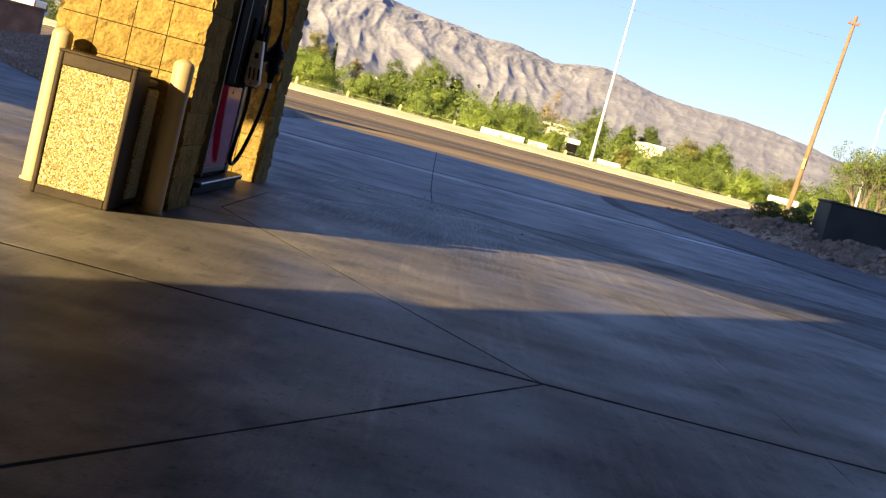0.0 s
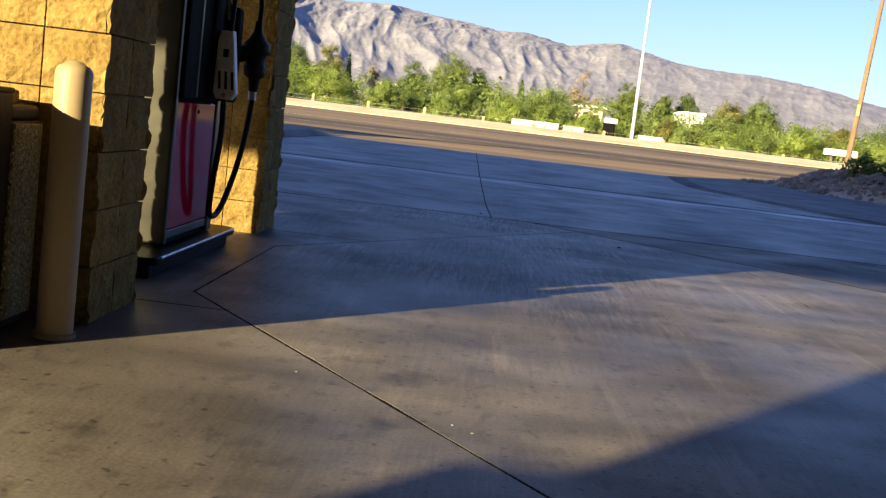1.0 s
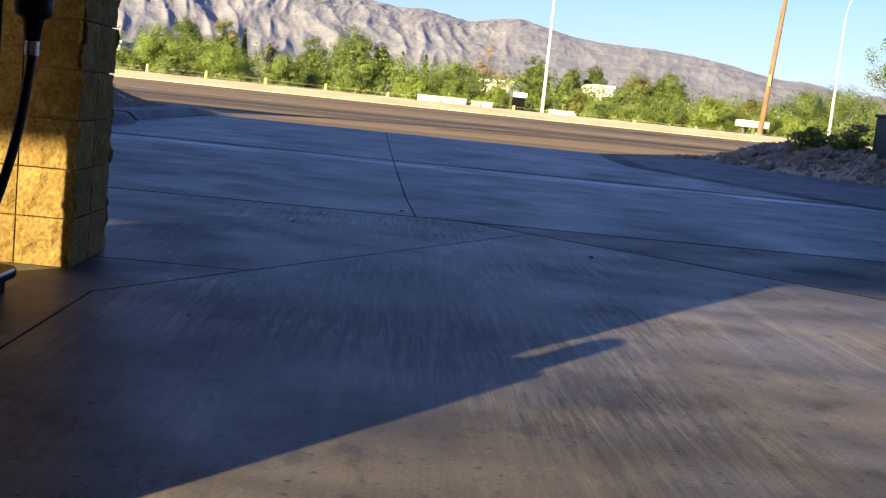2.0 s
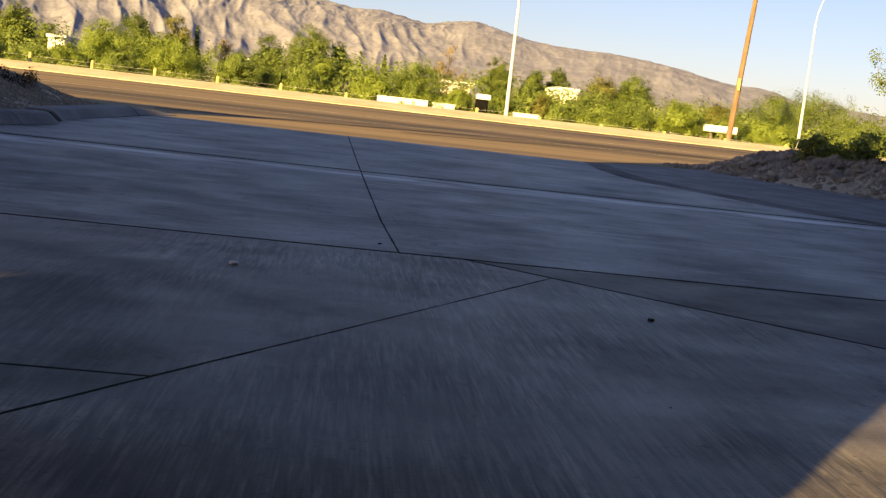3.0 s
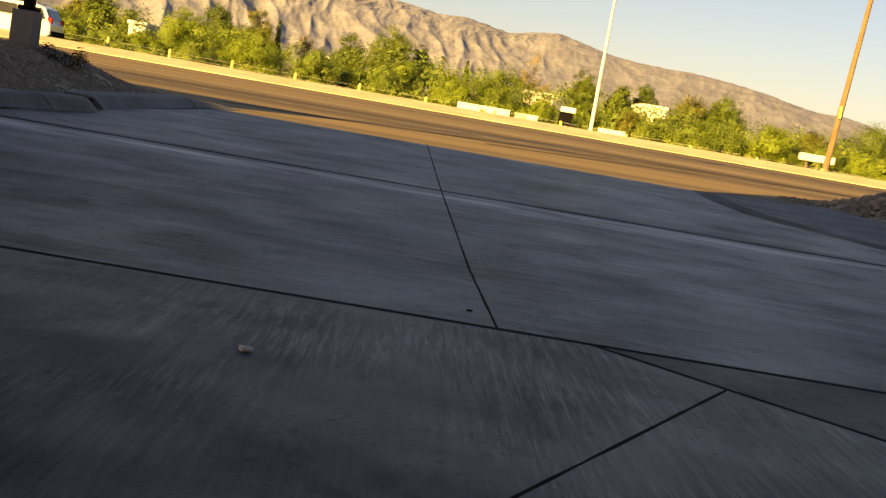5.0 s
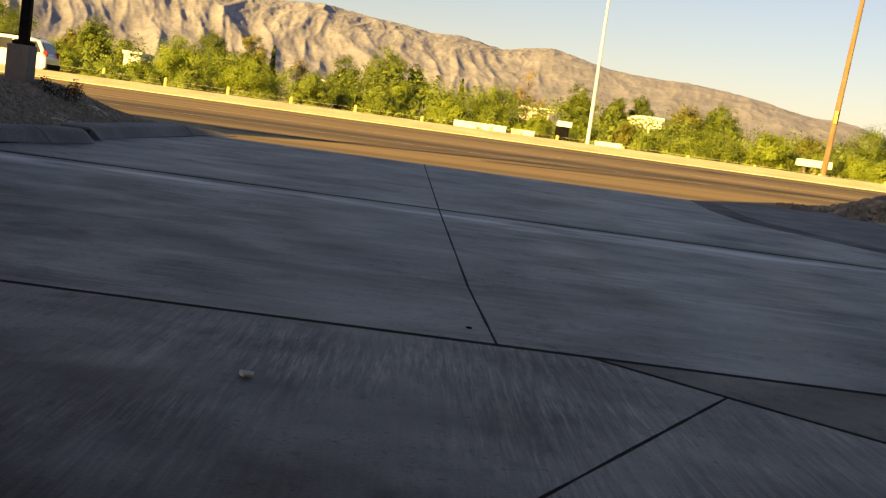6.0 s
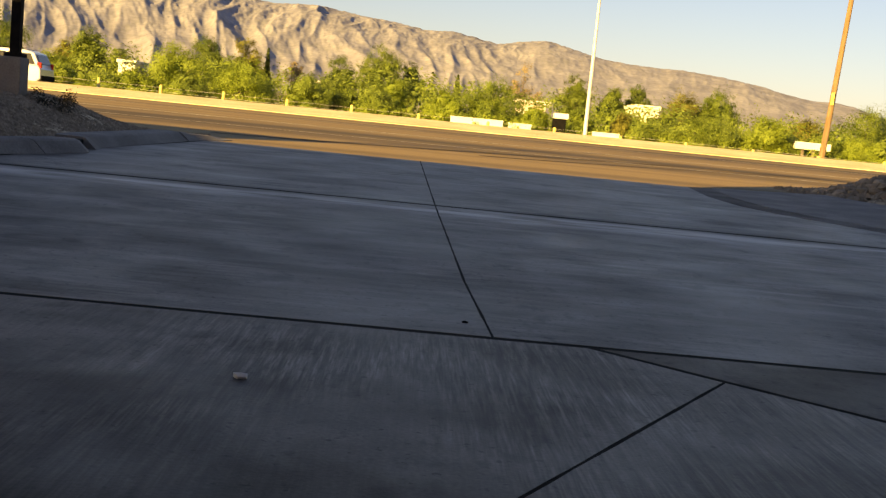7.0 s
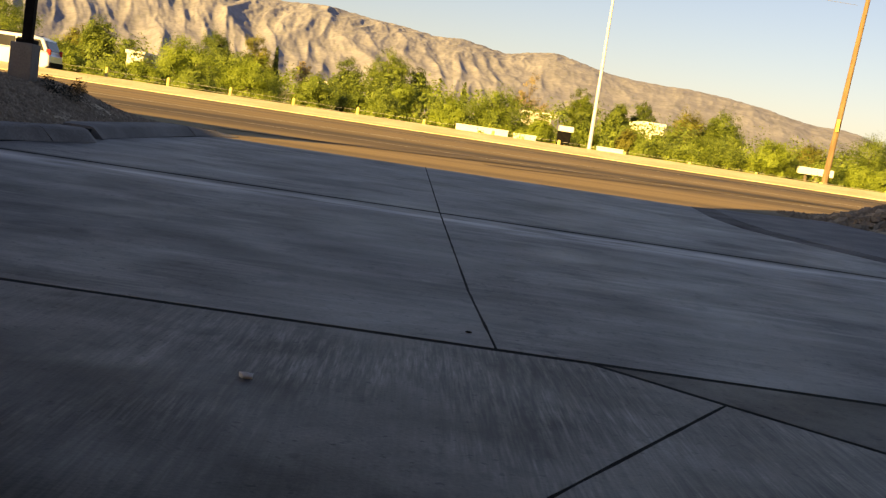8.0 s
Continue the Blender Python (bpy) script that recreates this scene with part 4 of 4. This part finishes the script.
    u /= np.linalg.norm(u, axis=1)[:, None]
    w = np.cross(face, u)
    w /= np.linalg.norm(w, axis=1)[:, None]
    s = leaf * q.uniform(0.6, 1.4, (count, 1))
    quad = np.stack([c - u * s, c - w * s * 0.55, c + u * s, c + w * s * 0.55], 1)
    return quad.reshape(-1, 3)


def leaves(name, pts, mat, parent, label=""):
    me = bpy.data.meshes.new(name)
    n = len(pts) // 4
    me.vertices.add(len(pts))
    me.vertices.foreach_set("co", pts.astype(np.float32).ravel())
    me.loops.add(len(pts))
    me.loops.foreach_set("vertex_index", np.arange(len(pts), dtype=np.int32))
    me.polygons.add(n)
    me.polygons.foreach_set("loop_start", np.arange(0, len(pts), 4, dtype=np.int32))
    me.update(calc_edges=True)
    me.materials.append(mat)
    ob = new(name, me)
    ob.parent = parent
    return ob


def plant(name, x, y, w, h, mat, label, category, seed, clear=0.0, count=3500, leaf=0.12, lobes=11, group="", base=None):
    """A shrub or tree: trunk and limbs that fork into the crown's lobes."""
    q = np.random.RandomState(seed)
    z0 = (land(y) + bank(x, y) if base is None else base) - 0.03
    ob = thing(name, pose(x, y, z0), label, category, group)
    made = []
    for k in range(lobes):
        a, r = q.uniform(0, math.tau), math.sqrt(q.random()) * 0.36 * w
        up = clear + (h - clear) * q.uniform(0.22, 0.80) * (1 - 0.55 * (r / (0.5 * w)) ** 2)
        rad = w * q.uniform(0.16, 0.27)
        rz = min(rad * q.uniform(0.7, 1.0), max(0.25, h - up), max(0.3, up - clear * 0.6))
        made.append((r * math.cos(a), r * math.sin(a), up, rad, rad, rz))
    made.append((0, 0, h - 0.26 * w, 0.25 * w, 0.25 * w, 0.26 * w))
    if h > 4 * w:
        made = [(0, 0, h * (0.08 + 0.86 * k / lobes), *2 * [0.5 * w * (1.05 - k / lobes)], 0.08 * h) for k in range(lobes)]
    bm = bmesh.new()
    fork = Vector((0.04 * w * q.uniform(-1, 1), 0, max(0.25 * h, clear * 0.75)))
    rod((0, 0, -0.05), fork, 0.035 * h + 0.03, 0.02 * h + 0.02, 8, bm)
    for l in made[::2]:
        rod(fork, (l[0], l[1], l[2]), 0.014 * h + 0.012, 0.012, 5, bm)
    part("trunk", bm, M_BARK, ob)
    leaves("crown", crown_cloud(q, made, count, leaf, count // 70), mat, ob)
    return ob


ROAD_SHRUBS = (
    (-22.3, 76, 3.0, 2.2, G_SAGE), (-19.3, 80, 1.8, 2.9, G_MESQ), (-14.4, 73, 3.7, 3.2, G_PALE), (-10.65, 72.5, 4.1, 2.75, G_PALE), (-6.6, 71, 2.5, 2.1, G_SAGE), (-17.6, 70.5, 2.6, 1.1, G_SAGE), (-12.9, 70.3, 2.4, 1.5, G_SAGE), (-18.4, 71.6, 2.0, 0.95, G_SAGE), (10.9, 71.0, 1.6, 1.6, G_OLIVE), (-20.6, 71.5, 2.6, 1.5, G_PALE), (-15.9, 71, 1.7, 1.5, G_PALE),
    (-2.7, 71, 2.0, 1.9, G_SAGE), (-1.75, 74, 2.0, 2.45, G_PALE), (0.9, 72, 2.0, 2.2, G_PALE), (-4.4, 72.5, 2.0, 1.5, G_MESQ), (3.6, 72, 3.9, 3.1, G_MESQ), (5.9, 70, 1.7, 1.55, G_PALE), (11.6, 73, 2.2, 1.7, G_PALE), (8.7, 74, 2.0, 1.8, G_MESQ),
    (12.3, 71, 3.2, 1.45, G_SAGE), (14.9, 70.5, 3.9, 1.75, G_SAGE), (18.5, 70.5, 2.9, 2.2, G_PALE), (24.0, 70, 3.0, 1.45, G_PALE), (27.2, 78, 4.6, 3.5, G_MESQ), (31, 72, 5.5, 2.6, G_SAGE),
    (-25.7, 77, 3.0, 2.7, G_MESQ), (-31, 73, 6.0, 3.2, G_PALE), (-37.5, 74, 6.0, 3.6, G_MESQ), (-44, 76, 6.5, 4.0, G_SAGE), (22.9, 75, 2.6, 1.7, G_SAGE), (16.8, 72.5, 2.4, 1.8, G_MESQ), (36, 75, 6.0, 3.0, G_MESQ), (20.2, 71.5, 2.0, 1.5, G_SAGE))
for k, (x, y, w, h, g) in enumerate(ROAD_SHRUBS):
    kind = {"palo verde leaves": "yellow-green palo verde shrub behind the roadside posts", "mesquite leaves": "rounded green mesquite shrub beside the road", "creosote leaves": "low olive-green creosote bush beside the road", "olive leaves": "dry olive-brown bush beside the lamp pole"}[g.name]
    plant("shrub", x, y, w, h, g, kind, "shrub", 40 + k, count=24000, leaf=0.042, lobes=16, group="shrubs along the road")
TREES = (
    (-3.3, 86, 3.0, 5.1, 0.8, G_DARK, "dense green pine with a tall rounded crown"), (-6.1, 87, 3.0, 4.1, 0.8, G_DEEP, "dark olive tree beside a taller pine"), (-10.0, 95, 1.8, 3.9, 1.5, G_DRY, "thin half-dry brown tree among shrubs"),
    (-1.2, 88, 2.0, 4.2, 1.0, G_DARK, "yellow-green tree beside a tall pine"), (2.3, 95, 1.0, 4.3, 0.8, G_DEEP, "narrow dark conifer behind the shrubs"), (-15.4, 88, 3.3, 4.6, 1.2, G_DEEP, "dark green tree with a spreading crown"),
    (-13.1, 90, 2.7, 5.0, 1.2, G_OLIVE, "olive-brown tree behind the shrubs"), (-11.8, 92, 0.9, 4.7, 0.8, G_DEEP, "thin conifer beside an olive-brown tree"), (-21.2, 80, 2.5, 3.9, 0.8, G_DARK, "dark green tree above the road shrubs"), (-23.4, 84, 2.6, 3.4, 0.8, G_OLIVE, "olive tree above the road shrubs"),
    (7.3, 95, 2.6, 5.4, 2.0, G_DRY, "tall bare brown tree with sparse twigs"), (9.9, 85, 2.5, 4.25, 0.8, G_DARK, "rounded green tree behind the lamp pole"), (12.8, 86, 2.0, 3.75, 1.0, G_DARK, "small green tree beside a white house"),
    (14.8, 88, 2.0, 4.15, 1.0, G_DEEP, "small dark round tree beside a white house"), (17.3, 85, 3.5, 3.95, 0.9, G_OLIVE, "spreading olive mesquite tree above the scrub"), (19.9, 85, 3.5, 4.3, 0.9, G_MESQ, "wide spreading mesquite tree above the scrub"),
    (25.6, 84, 2.8, 2.8, 0.6, G_OLIVE, "low olive mesquite beyond the utility pole"), (-28.5, 84, 5.0, 5.0, 1.0, G_MESQ, "wide mesquite tree beyond the road"), (-36, 86, 6.5, 6.2, 1.0, G_DARK, "tall dark tree beyond the road"), (34, 88, 7.0, 4.5, 1.0, G_MESQ, "broad mesquite tree beyond the road"))
for k, (x, y, w, h, c, g, label) in enumerate(TREES):
    plant("tree", x, y, w, h, g, label, "tree", 90 + k, clear=c, count=5000 if g is G_DRY else 26000, leaf=0.045, lobes=18)
cypress = plant("cypress", 0.55, 120, 1.1, 5.9, G_DARK, "slim dark cypress far beyond the road", "tree", 131, clear=0.2, count=2600, leaf=0.12, lobes=30)
far_q = np.random.RandomState(9)
far_lobes = [(far_q.uniform(-75, 75), y, land(y) + 1.0, far_q.uniform(1.2, 2.6), far_q.uniform(1, 2), far_q.uniform(1.0, 2.2)) for y in (76, 79, 83, 98, 105, 118, 140) for _ in range(90)]
tagged(leaves("scrub", crown_cloud(far_q, far_lobes, 240000, 0.09, 4500), G_SAGE, None), "mixed green desert scrub between the trees", "scrub", kind="stuff")
low_lobes = [(far_q.uniform(-45, 45), 69 + far_q.uniform(-0.6, 1.4), land(69) + 0.35, far_q.uniform(0.5, 1.1), 0.6, far_q.uniform(0.25, 0.6)) for _ in range(90)]
tagged(leaves("scrub", crown_cloud(far_q, low_lobes, 22000, 0.055, 700), G_PALE, None), "low yellow-green weeds behind the roadside posts", "weeds", kind="stuff")

# near plants on the banks
for x, y, w, h in ((8.5, 28.0, 1.2, 0.5), (9.3, 27.8, 1.4, 0.52), (10.3, 27.6, 1.6, 0.6), (11.6, 27.8, 1.8, 0.65)):
    plant("hedge_shrub", x, y, w, h, G_DARK, "low dark shaded shrub on top of the rock bank", "shrub", int(100 * x), count=2600, leaf=0.03, lobes=9, group="shrubs on the rock bank")
def thin_tree(x, y):
    """A desert tree of several bare leaning trunks that fork into wispy twigs."""
    q = np.random.RandomState(77)
    ob = thing("thin_tree", pose(x, y, land(y) + bank(x, y) - 0.05), "thin open desert tree with several bare trunks", "tree")
    tips = []
    for k in range(5):
        a, lean = k * 1.3 + 0.4, q.uniform(0.22, 0.55)
        fork = Vector((lean * math.cos(a), lean * math.sin(a), q.uniform(1.1, 1.6)))
        part("trunk", tube([(0.05 * math.cos(a), 0.05 * math.sin(a), 0), fork * 0.5 + Vector((0, 0, 0.12)), fork], 0.048, 8), M_BARK, ob)
        twigs = bmesh.new()
        for _ in range(9):
            mid = fork + Vector((q.normal() * 0.28, q.normal() * 0.28, q.uniform(0.3, 0.75)))
            rod(fork, mid, 0.014, 0.007, 5, twigs)
            for _ in range(4):
                tip = mid + Vector((q.normal() * 0.3, q.normal() * 0.3, q.uniform(0.1, 0.75)))
                rod(mid, tip, 0.006, 0.003, 4, twigs)
                tips.append(tip)
        part("branch", twigs, M_BARK, ob)
    lobes = [(*(t * 0.97), 0.16, 0.16, 0.2) for t in tips]
    leaves("crown", crown_cloud(q, lobes, 12000, 0.025), G_MESQ, ob)


thin_tree(11.6, 30.0)
plant("weed", -5.75, 27.1, 0.8, 0.17, G_SHADED, "low weed at the pole footing, darkened as in shade", "weed", 78, count=1500, leaf=0.02)


# ---- poles, fence, houses beyond the road ----
wood_pole = thing("utility_pole", pose(21.1, 68.4, land(68.4)), "tall brown wooden utility pole beyond the road", "utility pole")
part("pole", rod((0, 0, -0.1), (0.75, 0.1, 12.9), 0.165, 0.105, 14), M_WOOD, wood_pole)
part("marker", cube(0.04, 0.20, -0.22, -0.14, 3.1, 3.75, 0.01), M_YELLOW, wood_pole, "yellow reflective marker strip")
part("cross_arm", cube(0.35, 1.05, -0.06, 0.06, 12.35, 12.48, 0.01), M_WOOD, wood_pole)
for x in (0.42, 0.98):
    part("insulator", rod((x, 0, 12.48), (x, 0, 12.7), 0.05, 0.03, 8), M_KERB, wood_pole)
lamp = thing("street_lamp", pose(8.42, 68.3, land(68.3)), "tall pale galvanised street lamp pole", "street lamp")
part("pole", rod((0, 0, -0.05), (0, 0, 11.2), 0.11, 0.05, 14), M_GALV, lamp)
part("base_flange", rod((0, 0, -0.03), (0, 0, 0.06), 0.22, 0.2, 14), M_GALV, lamp)
part("arm", tube([(0, 0, 11.1), (0, -0.5, 11.8), (0, -2.2, 12.2)], 0.045), M_GALV, lamp)
part("lamp_head", cube(-0.15, 0.15, -2.8, -2.1, 12.1, 12.25, 0.03), M_GALV, lamp)
lamp2 = thing("street_lamp", pose(25.0, 68, land(68)), "slender grey street lamp with a bent arm", "street lamp")
part("pole", rod((0, 0, -0.05), (0, 0, 7.2), 0.09, 0.05, 12), M_GALV, lamp2)
part("arm", tube([(0, 0, 7.1), (0.05, 0, 7.9), (0.5, 0, 9.2), (1.6, -0.3, 9.9)], 0.035), M_GALV, lamp2)
part("lamp_head", cube(1.4, 2.1, -0.45, -0.15, 9.85, 9.98, 0.03), M_GALV, lamp2)
cable = tagged(new("overhead_cable"), "thin overhead utility cable above the road", "cable")
for z0, z1, sag in ((13.2, 12.7, 1.2), (11.6, 11.2, 1.0)):
    part("wire", tube([(-70, 70, z0 + 1), (-25, 69, z0 + 0.6 - sag), (21.2, 68.5, z1 - 0.4)], 0.008, 5), M_KERB, cable)

fence = thing("post_fence", pose(0, 67.2, land(67.2)), "row of yellow roadside posts strung with wire", "fence")
POSTS = (-29.3, -26.1, -22.9, -19.85, -16.75, -13.6, -10.4, -7.15, -3.84, -0.39, 3.2, 6.65, 10.1, 13.52, 17.05, 20.5, 24.0)
for k, x in enumerate(POSTS):
    tall = float(np.interp(x, (-20, 13), (0.80, 0.36))) + rnd.uniform(-0.04, 0.04)
    bm = rod((x, 0, -0.1), (x + 0.02, 0, tall), 0.085, 0.08, 10)
    rod((x + 0.02, 0, tall), (x + 0.02, 0, tall + 0.04), 0.08, 0.04, 10, bm)
    part("post", bm, M_YELLOW, fence)
for z in (0.12, 0.32):
    part("wire", rod((-29.3, -0.09, z + 0.36), (24, -0.09, z), 0.004, n=5), M_GALV, fence)


def house(x, y, w, d, h, mat, label, roof=0.25, eave=0.3):
    ob = thing("house", pose(x, y, land(y)), label, "house")
    part("wall", cube(-w / 2, w / 2, -d / 2, d / 2, -0.2, h, 0.03), mat, ob)
    part("roof", cube(-w / 2 - eave, w / 2 + eave, -d / 2 - eave, d / 2 + eave, h, h + roof, 0.03), M_STUCCO_W, ob)
    for k in range(max(1, int(w / 2.4))):
        win = part("window", cube(-w / 2 + 0.7 + 2.4 * k, -w / 2 + 1.7 + 2.4 * k, -d / 2 - 0.03, -d / 2 + 0.05, h * 0.42, h * 0.78, 0.01), M_BLACK, ob)
        part("pane", cube(-w / 2 + 0.76 + 2.4 * k, -w / 2 + 1.64 + 2.4 * k, -d / 2 - 0.05, -d / 2 - 0.03, h * 0.45, h * 0.75), M_GLASS, win)
    return ob


house(14.0, 82, 1.4, 4, 2.3, M_STUCCO_W, "white flat-roofed house among dark trees", eave=0.1)
house(-18.0, 79, 1.0, 4, 1.9, M_STUCCO_W, "small white house between green shrubs", 0.2, 0.1)
carport = thing("carport", pose(21.35, 72.0, land(72)), "small white flat-roofed carport behind roadside shrubs", "carport")
part("roof", cube(-1.0, 1.0, -1.5, 1.5, 0.68, 1.08, 0.03), M_STUCCO_W, carport)
for px, py in ((-0.5, -1.3), (0.1, -1.3), (-0.5, 1.3), (1.0, 1.3)):
    part("post", cube(px - 0.07, px + 0.07, py - 0.07, py + 0.07, -0.05, 0.62), M_BARK, carport)
house(-5.6, 90, 2.4, 4, 1.15, M_STUCCO, "low tan house roof between shrubs")
house(8.1, 96, 2.0, 4, 2.3, M_STUCCO, "tan stucco house behind green shrubs")
house(-9.0, 104, 3.0, 5, 2.4, M_STUCCO, "tan stucco house behind desert trees")
for x0, x1, h, label in ((1.30, 4.05, 0.56, "long low white masonry wall beside the road"), (4.35, 5.55, 0.50, "short low white masonry wall beside the road"), (8.8, 10.2, 0.46, "low pale wall at the foot of shrubs")):
    wall = thing("garden_wall", pose((x0 + x1) / 2, 68.2, land(68.2)), label, "wall", "low walls beyond the road")
    part("wall_body", cube(-(x1 - x0) / 2, (x1 - x0) / 2, -0.12, 0.12, -0.1, h, 0.02), M_STUCCO_W, wall)
    part("coping", cube(-(x1 - x0) / 2 - 0.03, (x1 - x0) / 2 + 0.03, -0.15, 0.15, h, h + 0.05, 0.015), M_STUCCO_W, wall)
mail = thing("mailbox", pose(7.12, 69.0, land(69.0)), "dark roadside box with a white top on a post", "mailbox")
part("post", cube(-0.09, 0.09, -0.09, 0.09, -0.05, 0.6), M_BARK, mail)
part("box", cube(-0.36, 0.30, -0.3, 0.3, 0.25, 1.0, 0.03), M_BLACK, mail)
part("top", cube(-0.34, 0.42, -0.34, 0.34, 1.0, 1.3, 0.05), M_WHITE, mail)
boundary = thing("boundary_wall", pose(-14.3, 28.6, land(28.6)), "low brown block boundary wall in shade", "wall")
part("wall_body", cube(-3.2, 3.2, -0.1, 0.1, -0.1, 0.95, 0.015), M_TILE, boundary)
part("coping", cube(-3.24, 3.24, -0.14, 0.14, 0.95, 1.02, 0.015), M_TILE, boundary)


# ---- vehicles ----
def wheels(ob, xs_, half, r):
    for x in xs_:
        for s in (-1, 1):
            wh = part("wheel", rod((x, s * (half - 0.22), r), (x, s * half, r), r, n=28), M_RUBBER, ob)
            part("rim", rod((x, s * (half - 0.02), r), (x, s * (half + 0.012), r), r * 0.62, r * 0.55, 20), M_GALV, wh)


def minivan(x, y):
    """Nose towards -x."""
    ob = thing("minivan", pose(x, y, land(y)), "pale silver minivan with dark tinted windows", "car")
    part("body", prism([(-2.5, 0.45), (-2.52, 0.72), (-2.3, 0.92), (-1.5, 1.06), (2.38, 1.06), (2.5, 0.9), (2.52, 0.45), (2.3, 0.28), (-2.3, 0.28)], -0.95, 0.95, 0.07), M_CARSILVER, ob)
    part("cabin", prism([(-1.55, 1.04), (-0.75, 1.62), (-0.3, 1.72), (1.7, 1.74), (2.15, 1.62), (2.42, 1.04)], -0.84, 0.84, 0.06), M_CARSILVER, ob)
    for s in (-1, 1):
        for a, b, c, d in ((-1.15, -0.2, -0.62, -0.2), (-0.12, 0.85, -0.12, 0.85), (0.93, 2.2, 0.93, 1.98)):
            part("window", prism([(a, 1.10), (b, 1.10), (d, 1.58), (c, 1.58)], s * 0.842, s * 0.856), M_GLASS, ob)
        part("tail_lamp", cube(2.30, 2.50, s * 0.80 - 0.08, s * 0.80 + 0.08, 0.95, 1.2, 0.02), M_TAIL, ob, "red tail lamp")
        part("headlight", cube(-2.5, -2.25, s * 0.75 - 0.14, s * 0.75 + 0.14, 0.7, 0.86, 0.03), M_WHITE, ob)
        part("door_handle", cube(0.0, 0.16, s * 0.95 - 0.02, s * 0.95 + 0.02, 0.95, 0.98), M_CARSILVER, ob)
    part("windscreen", prism([(-1.56, 1.10), (-0.80, 1.62), (-0.82, 1.63), (-1.60, 1.11)], -0.74, 0.74), M_GLASS, ob)
    part("rear_window", prism([(2.39, 1.14), (2.19, 1.56), (2.21, 1.57), (2.42, 1.14)], -0.7, 0.7), M_GLASS, ob)
    for yy in (-0.6, 0.6):
        part("roof_rail", cube(-0.2, 1.6, yy - 0.02, yy + 0.02, 1.72, 1.79, 0.01), M_BLACK, ob)
    part("bumper", cube(2.42, 2.58, -0.88, 0.88, 0.38, 0.62, 0.04), M_BLACK, ob)
    wheels(ob, (-1.55, 1.5), 0.95, 0.34)
    return ob


def pickup(x, y):
    """Nose towards -x."""
    ob = thing("pickup_truck", pose(x, y, land(y)), "white crew-cab pickup truck with an empty bed", "truck")
    part("body", prism([(-3.1, 0.55), (-3.12, 1.0), (-3.0, 1.18), (-1.55, 1.24), (0.95, 1.24), (3.05, 1.22), (3.1, 1.1), (3.1, 0.6), (2.9, 0.48), (-2.9, 0.45)], -1.0, 1.0, 0.05), M_CARWHITE, ob)
    part("cabin", prism([(-1.5, 1.22), (-0.85, 1.82), (-0.5, 1.92), (0.75, 1.93), (0.9, 1.85), (0.95, 1.22)], -0.88, 0.88, 0.06), M_CARWHITE, ob)
    part("bed", cube(1.1, 3.0, -0.85, 0.85, 1.2, 1.245), M_BLACK, ob)
    for s in (-1, 1):
        for a, b, c, d in ((-1.12, -0.22, -0.72, -0.22), (-0.08, 0.78, -0.08, 0.76)):
            part("window", prism([(a, 1.30), (b, 1.30), (d, 1.78), (c, 1.78)], s * 0.882, s * 0.896), M_GLASS, ob)
        part("tail_lamp", cube(3.02, 3.12, s * 0.9 - 0.07, s * 0.9 + 0.07, 0.8, 1.1, 0.01), M_TAIL, ob, "red tail lamp")
        part("headlight", cube(-3.14, -3.0, s * 0.78 - 0.16, s * 0.78 + 0.16, 0.85, 1.05, 0.02), M_WHITE, ob)
        part("mirror", cube(-1.1, -0.95, s * 1.08 - 0.1, s * 1.08 + 0.1, 1.3, 1.52, 0.03), M_BLACK, ob)
    part("windscreen", prism([(-1.52, 1.28), (-0.9, 1.82), (-0.92, 1.83), (-1.55, 1.29)], -0.78, 0.78), M_GLASS, ob)
    part("grille", cube(-3.15, -3.05, -0.55, 0.55, 0.7, 1.08, 0.02), M_BLACK, ob)
    for x0 in (-3.2, 3.05):
        part("bumper", cube(x0, x0 + 0.16, -0.95, 0.95, 0.45, 0.68, 0.03), M_GALV, ob)
    wheels(ob, (-2.05, 1.9), 1.0, 0.4)
    return ob


minivan(-20.3, 62.6)
pickup(-28.2, 63.4)


# ---- small litter on the concrete ----
def scrap(name, x, y, size, mat, label, seed):
    q = random.Random(seed)
    bm = bmesh.new()
    n, ring = 7, []
    for k in range(n):
        a = k * math.tau / n
        ring.append((x + size * q.uniform(0.6, 1.1) * math.cos(a), y + 0.7 * size * q.uniform(0.6, 1.1) * math.sin(a)))
    top = [bm.verts.new((a, b, land(b) + size * q.uniform(0.25, 0.5))) for a, b in ring]
    low = [bm.verts.new((a, b, land(b) + 0.0)) for a, b in ring]
    mid = bm.verts.new((x, y, land(y) + size * 0.6))
    for k in range(n):
        bm.faces.new((top[k], top[(k + 1) % n], mid))
        bm.faces.new((low[k], low[(k + 1) % n], top[(k + 1) % n], top[k]))
    ob = part(name, bm, mat)
    return tagged(ob, label, "litter", "litter on the concrete")


scrap("paper_scrap", -0.81, 14.29, 0.035, M_WHITE, "crumpled white paper scrap on concrete", 1)
scrap("pebble", 0.054, 15.80, 0.016, M_BLACK, "small dark pebble on the concrete", 2)
scrap("dry_leaf", 1.44, 13.73, 0.026, M_BARK, "dry brown leaf on the concrete", 3)
for k, (x, y) in enumerate(((0.10, 6.55), (0.03, 6.62), (-0.6, 7.1), (1.0, 11.9), (2.2, 16.2), (-0.9, 10.4))):
    scrap("pebble", x, y, 0.007, M_KERB, "small grey pebble on the concrete", 10 + k)
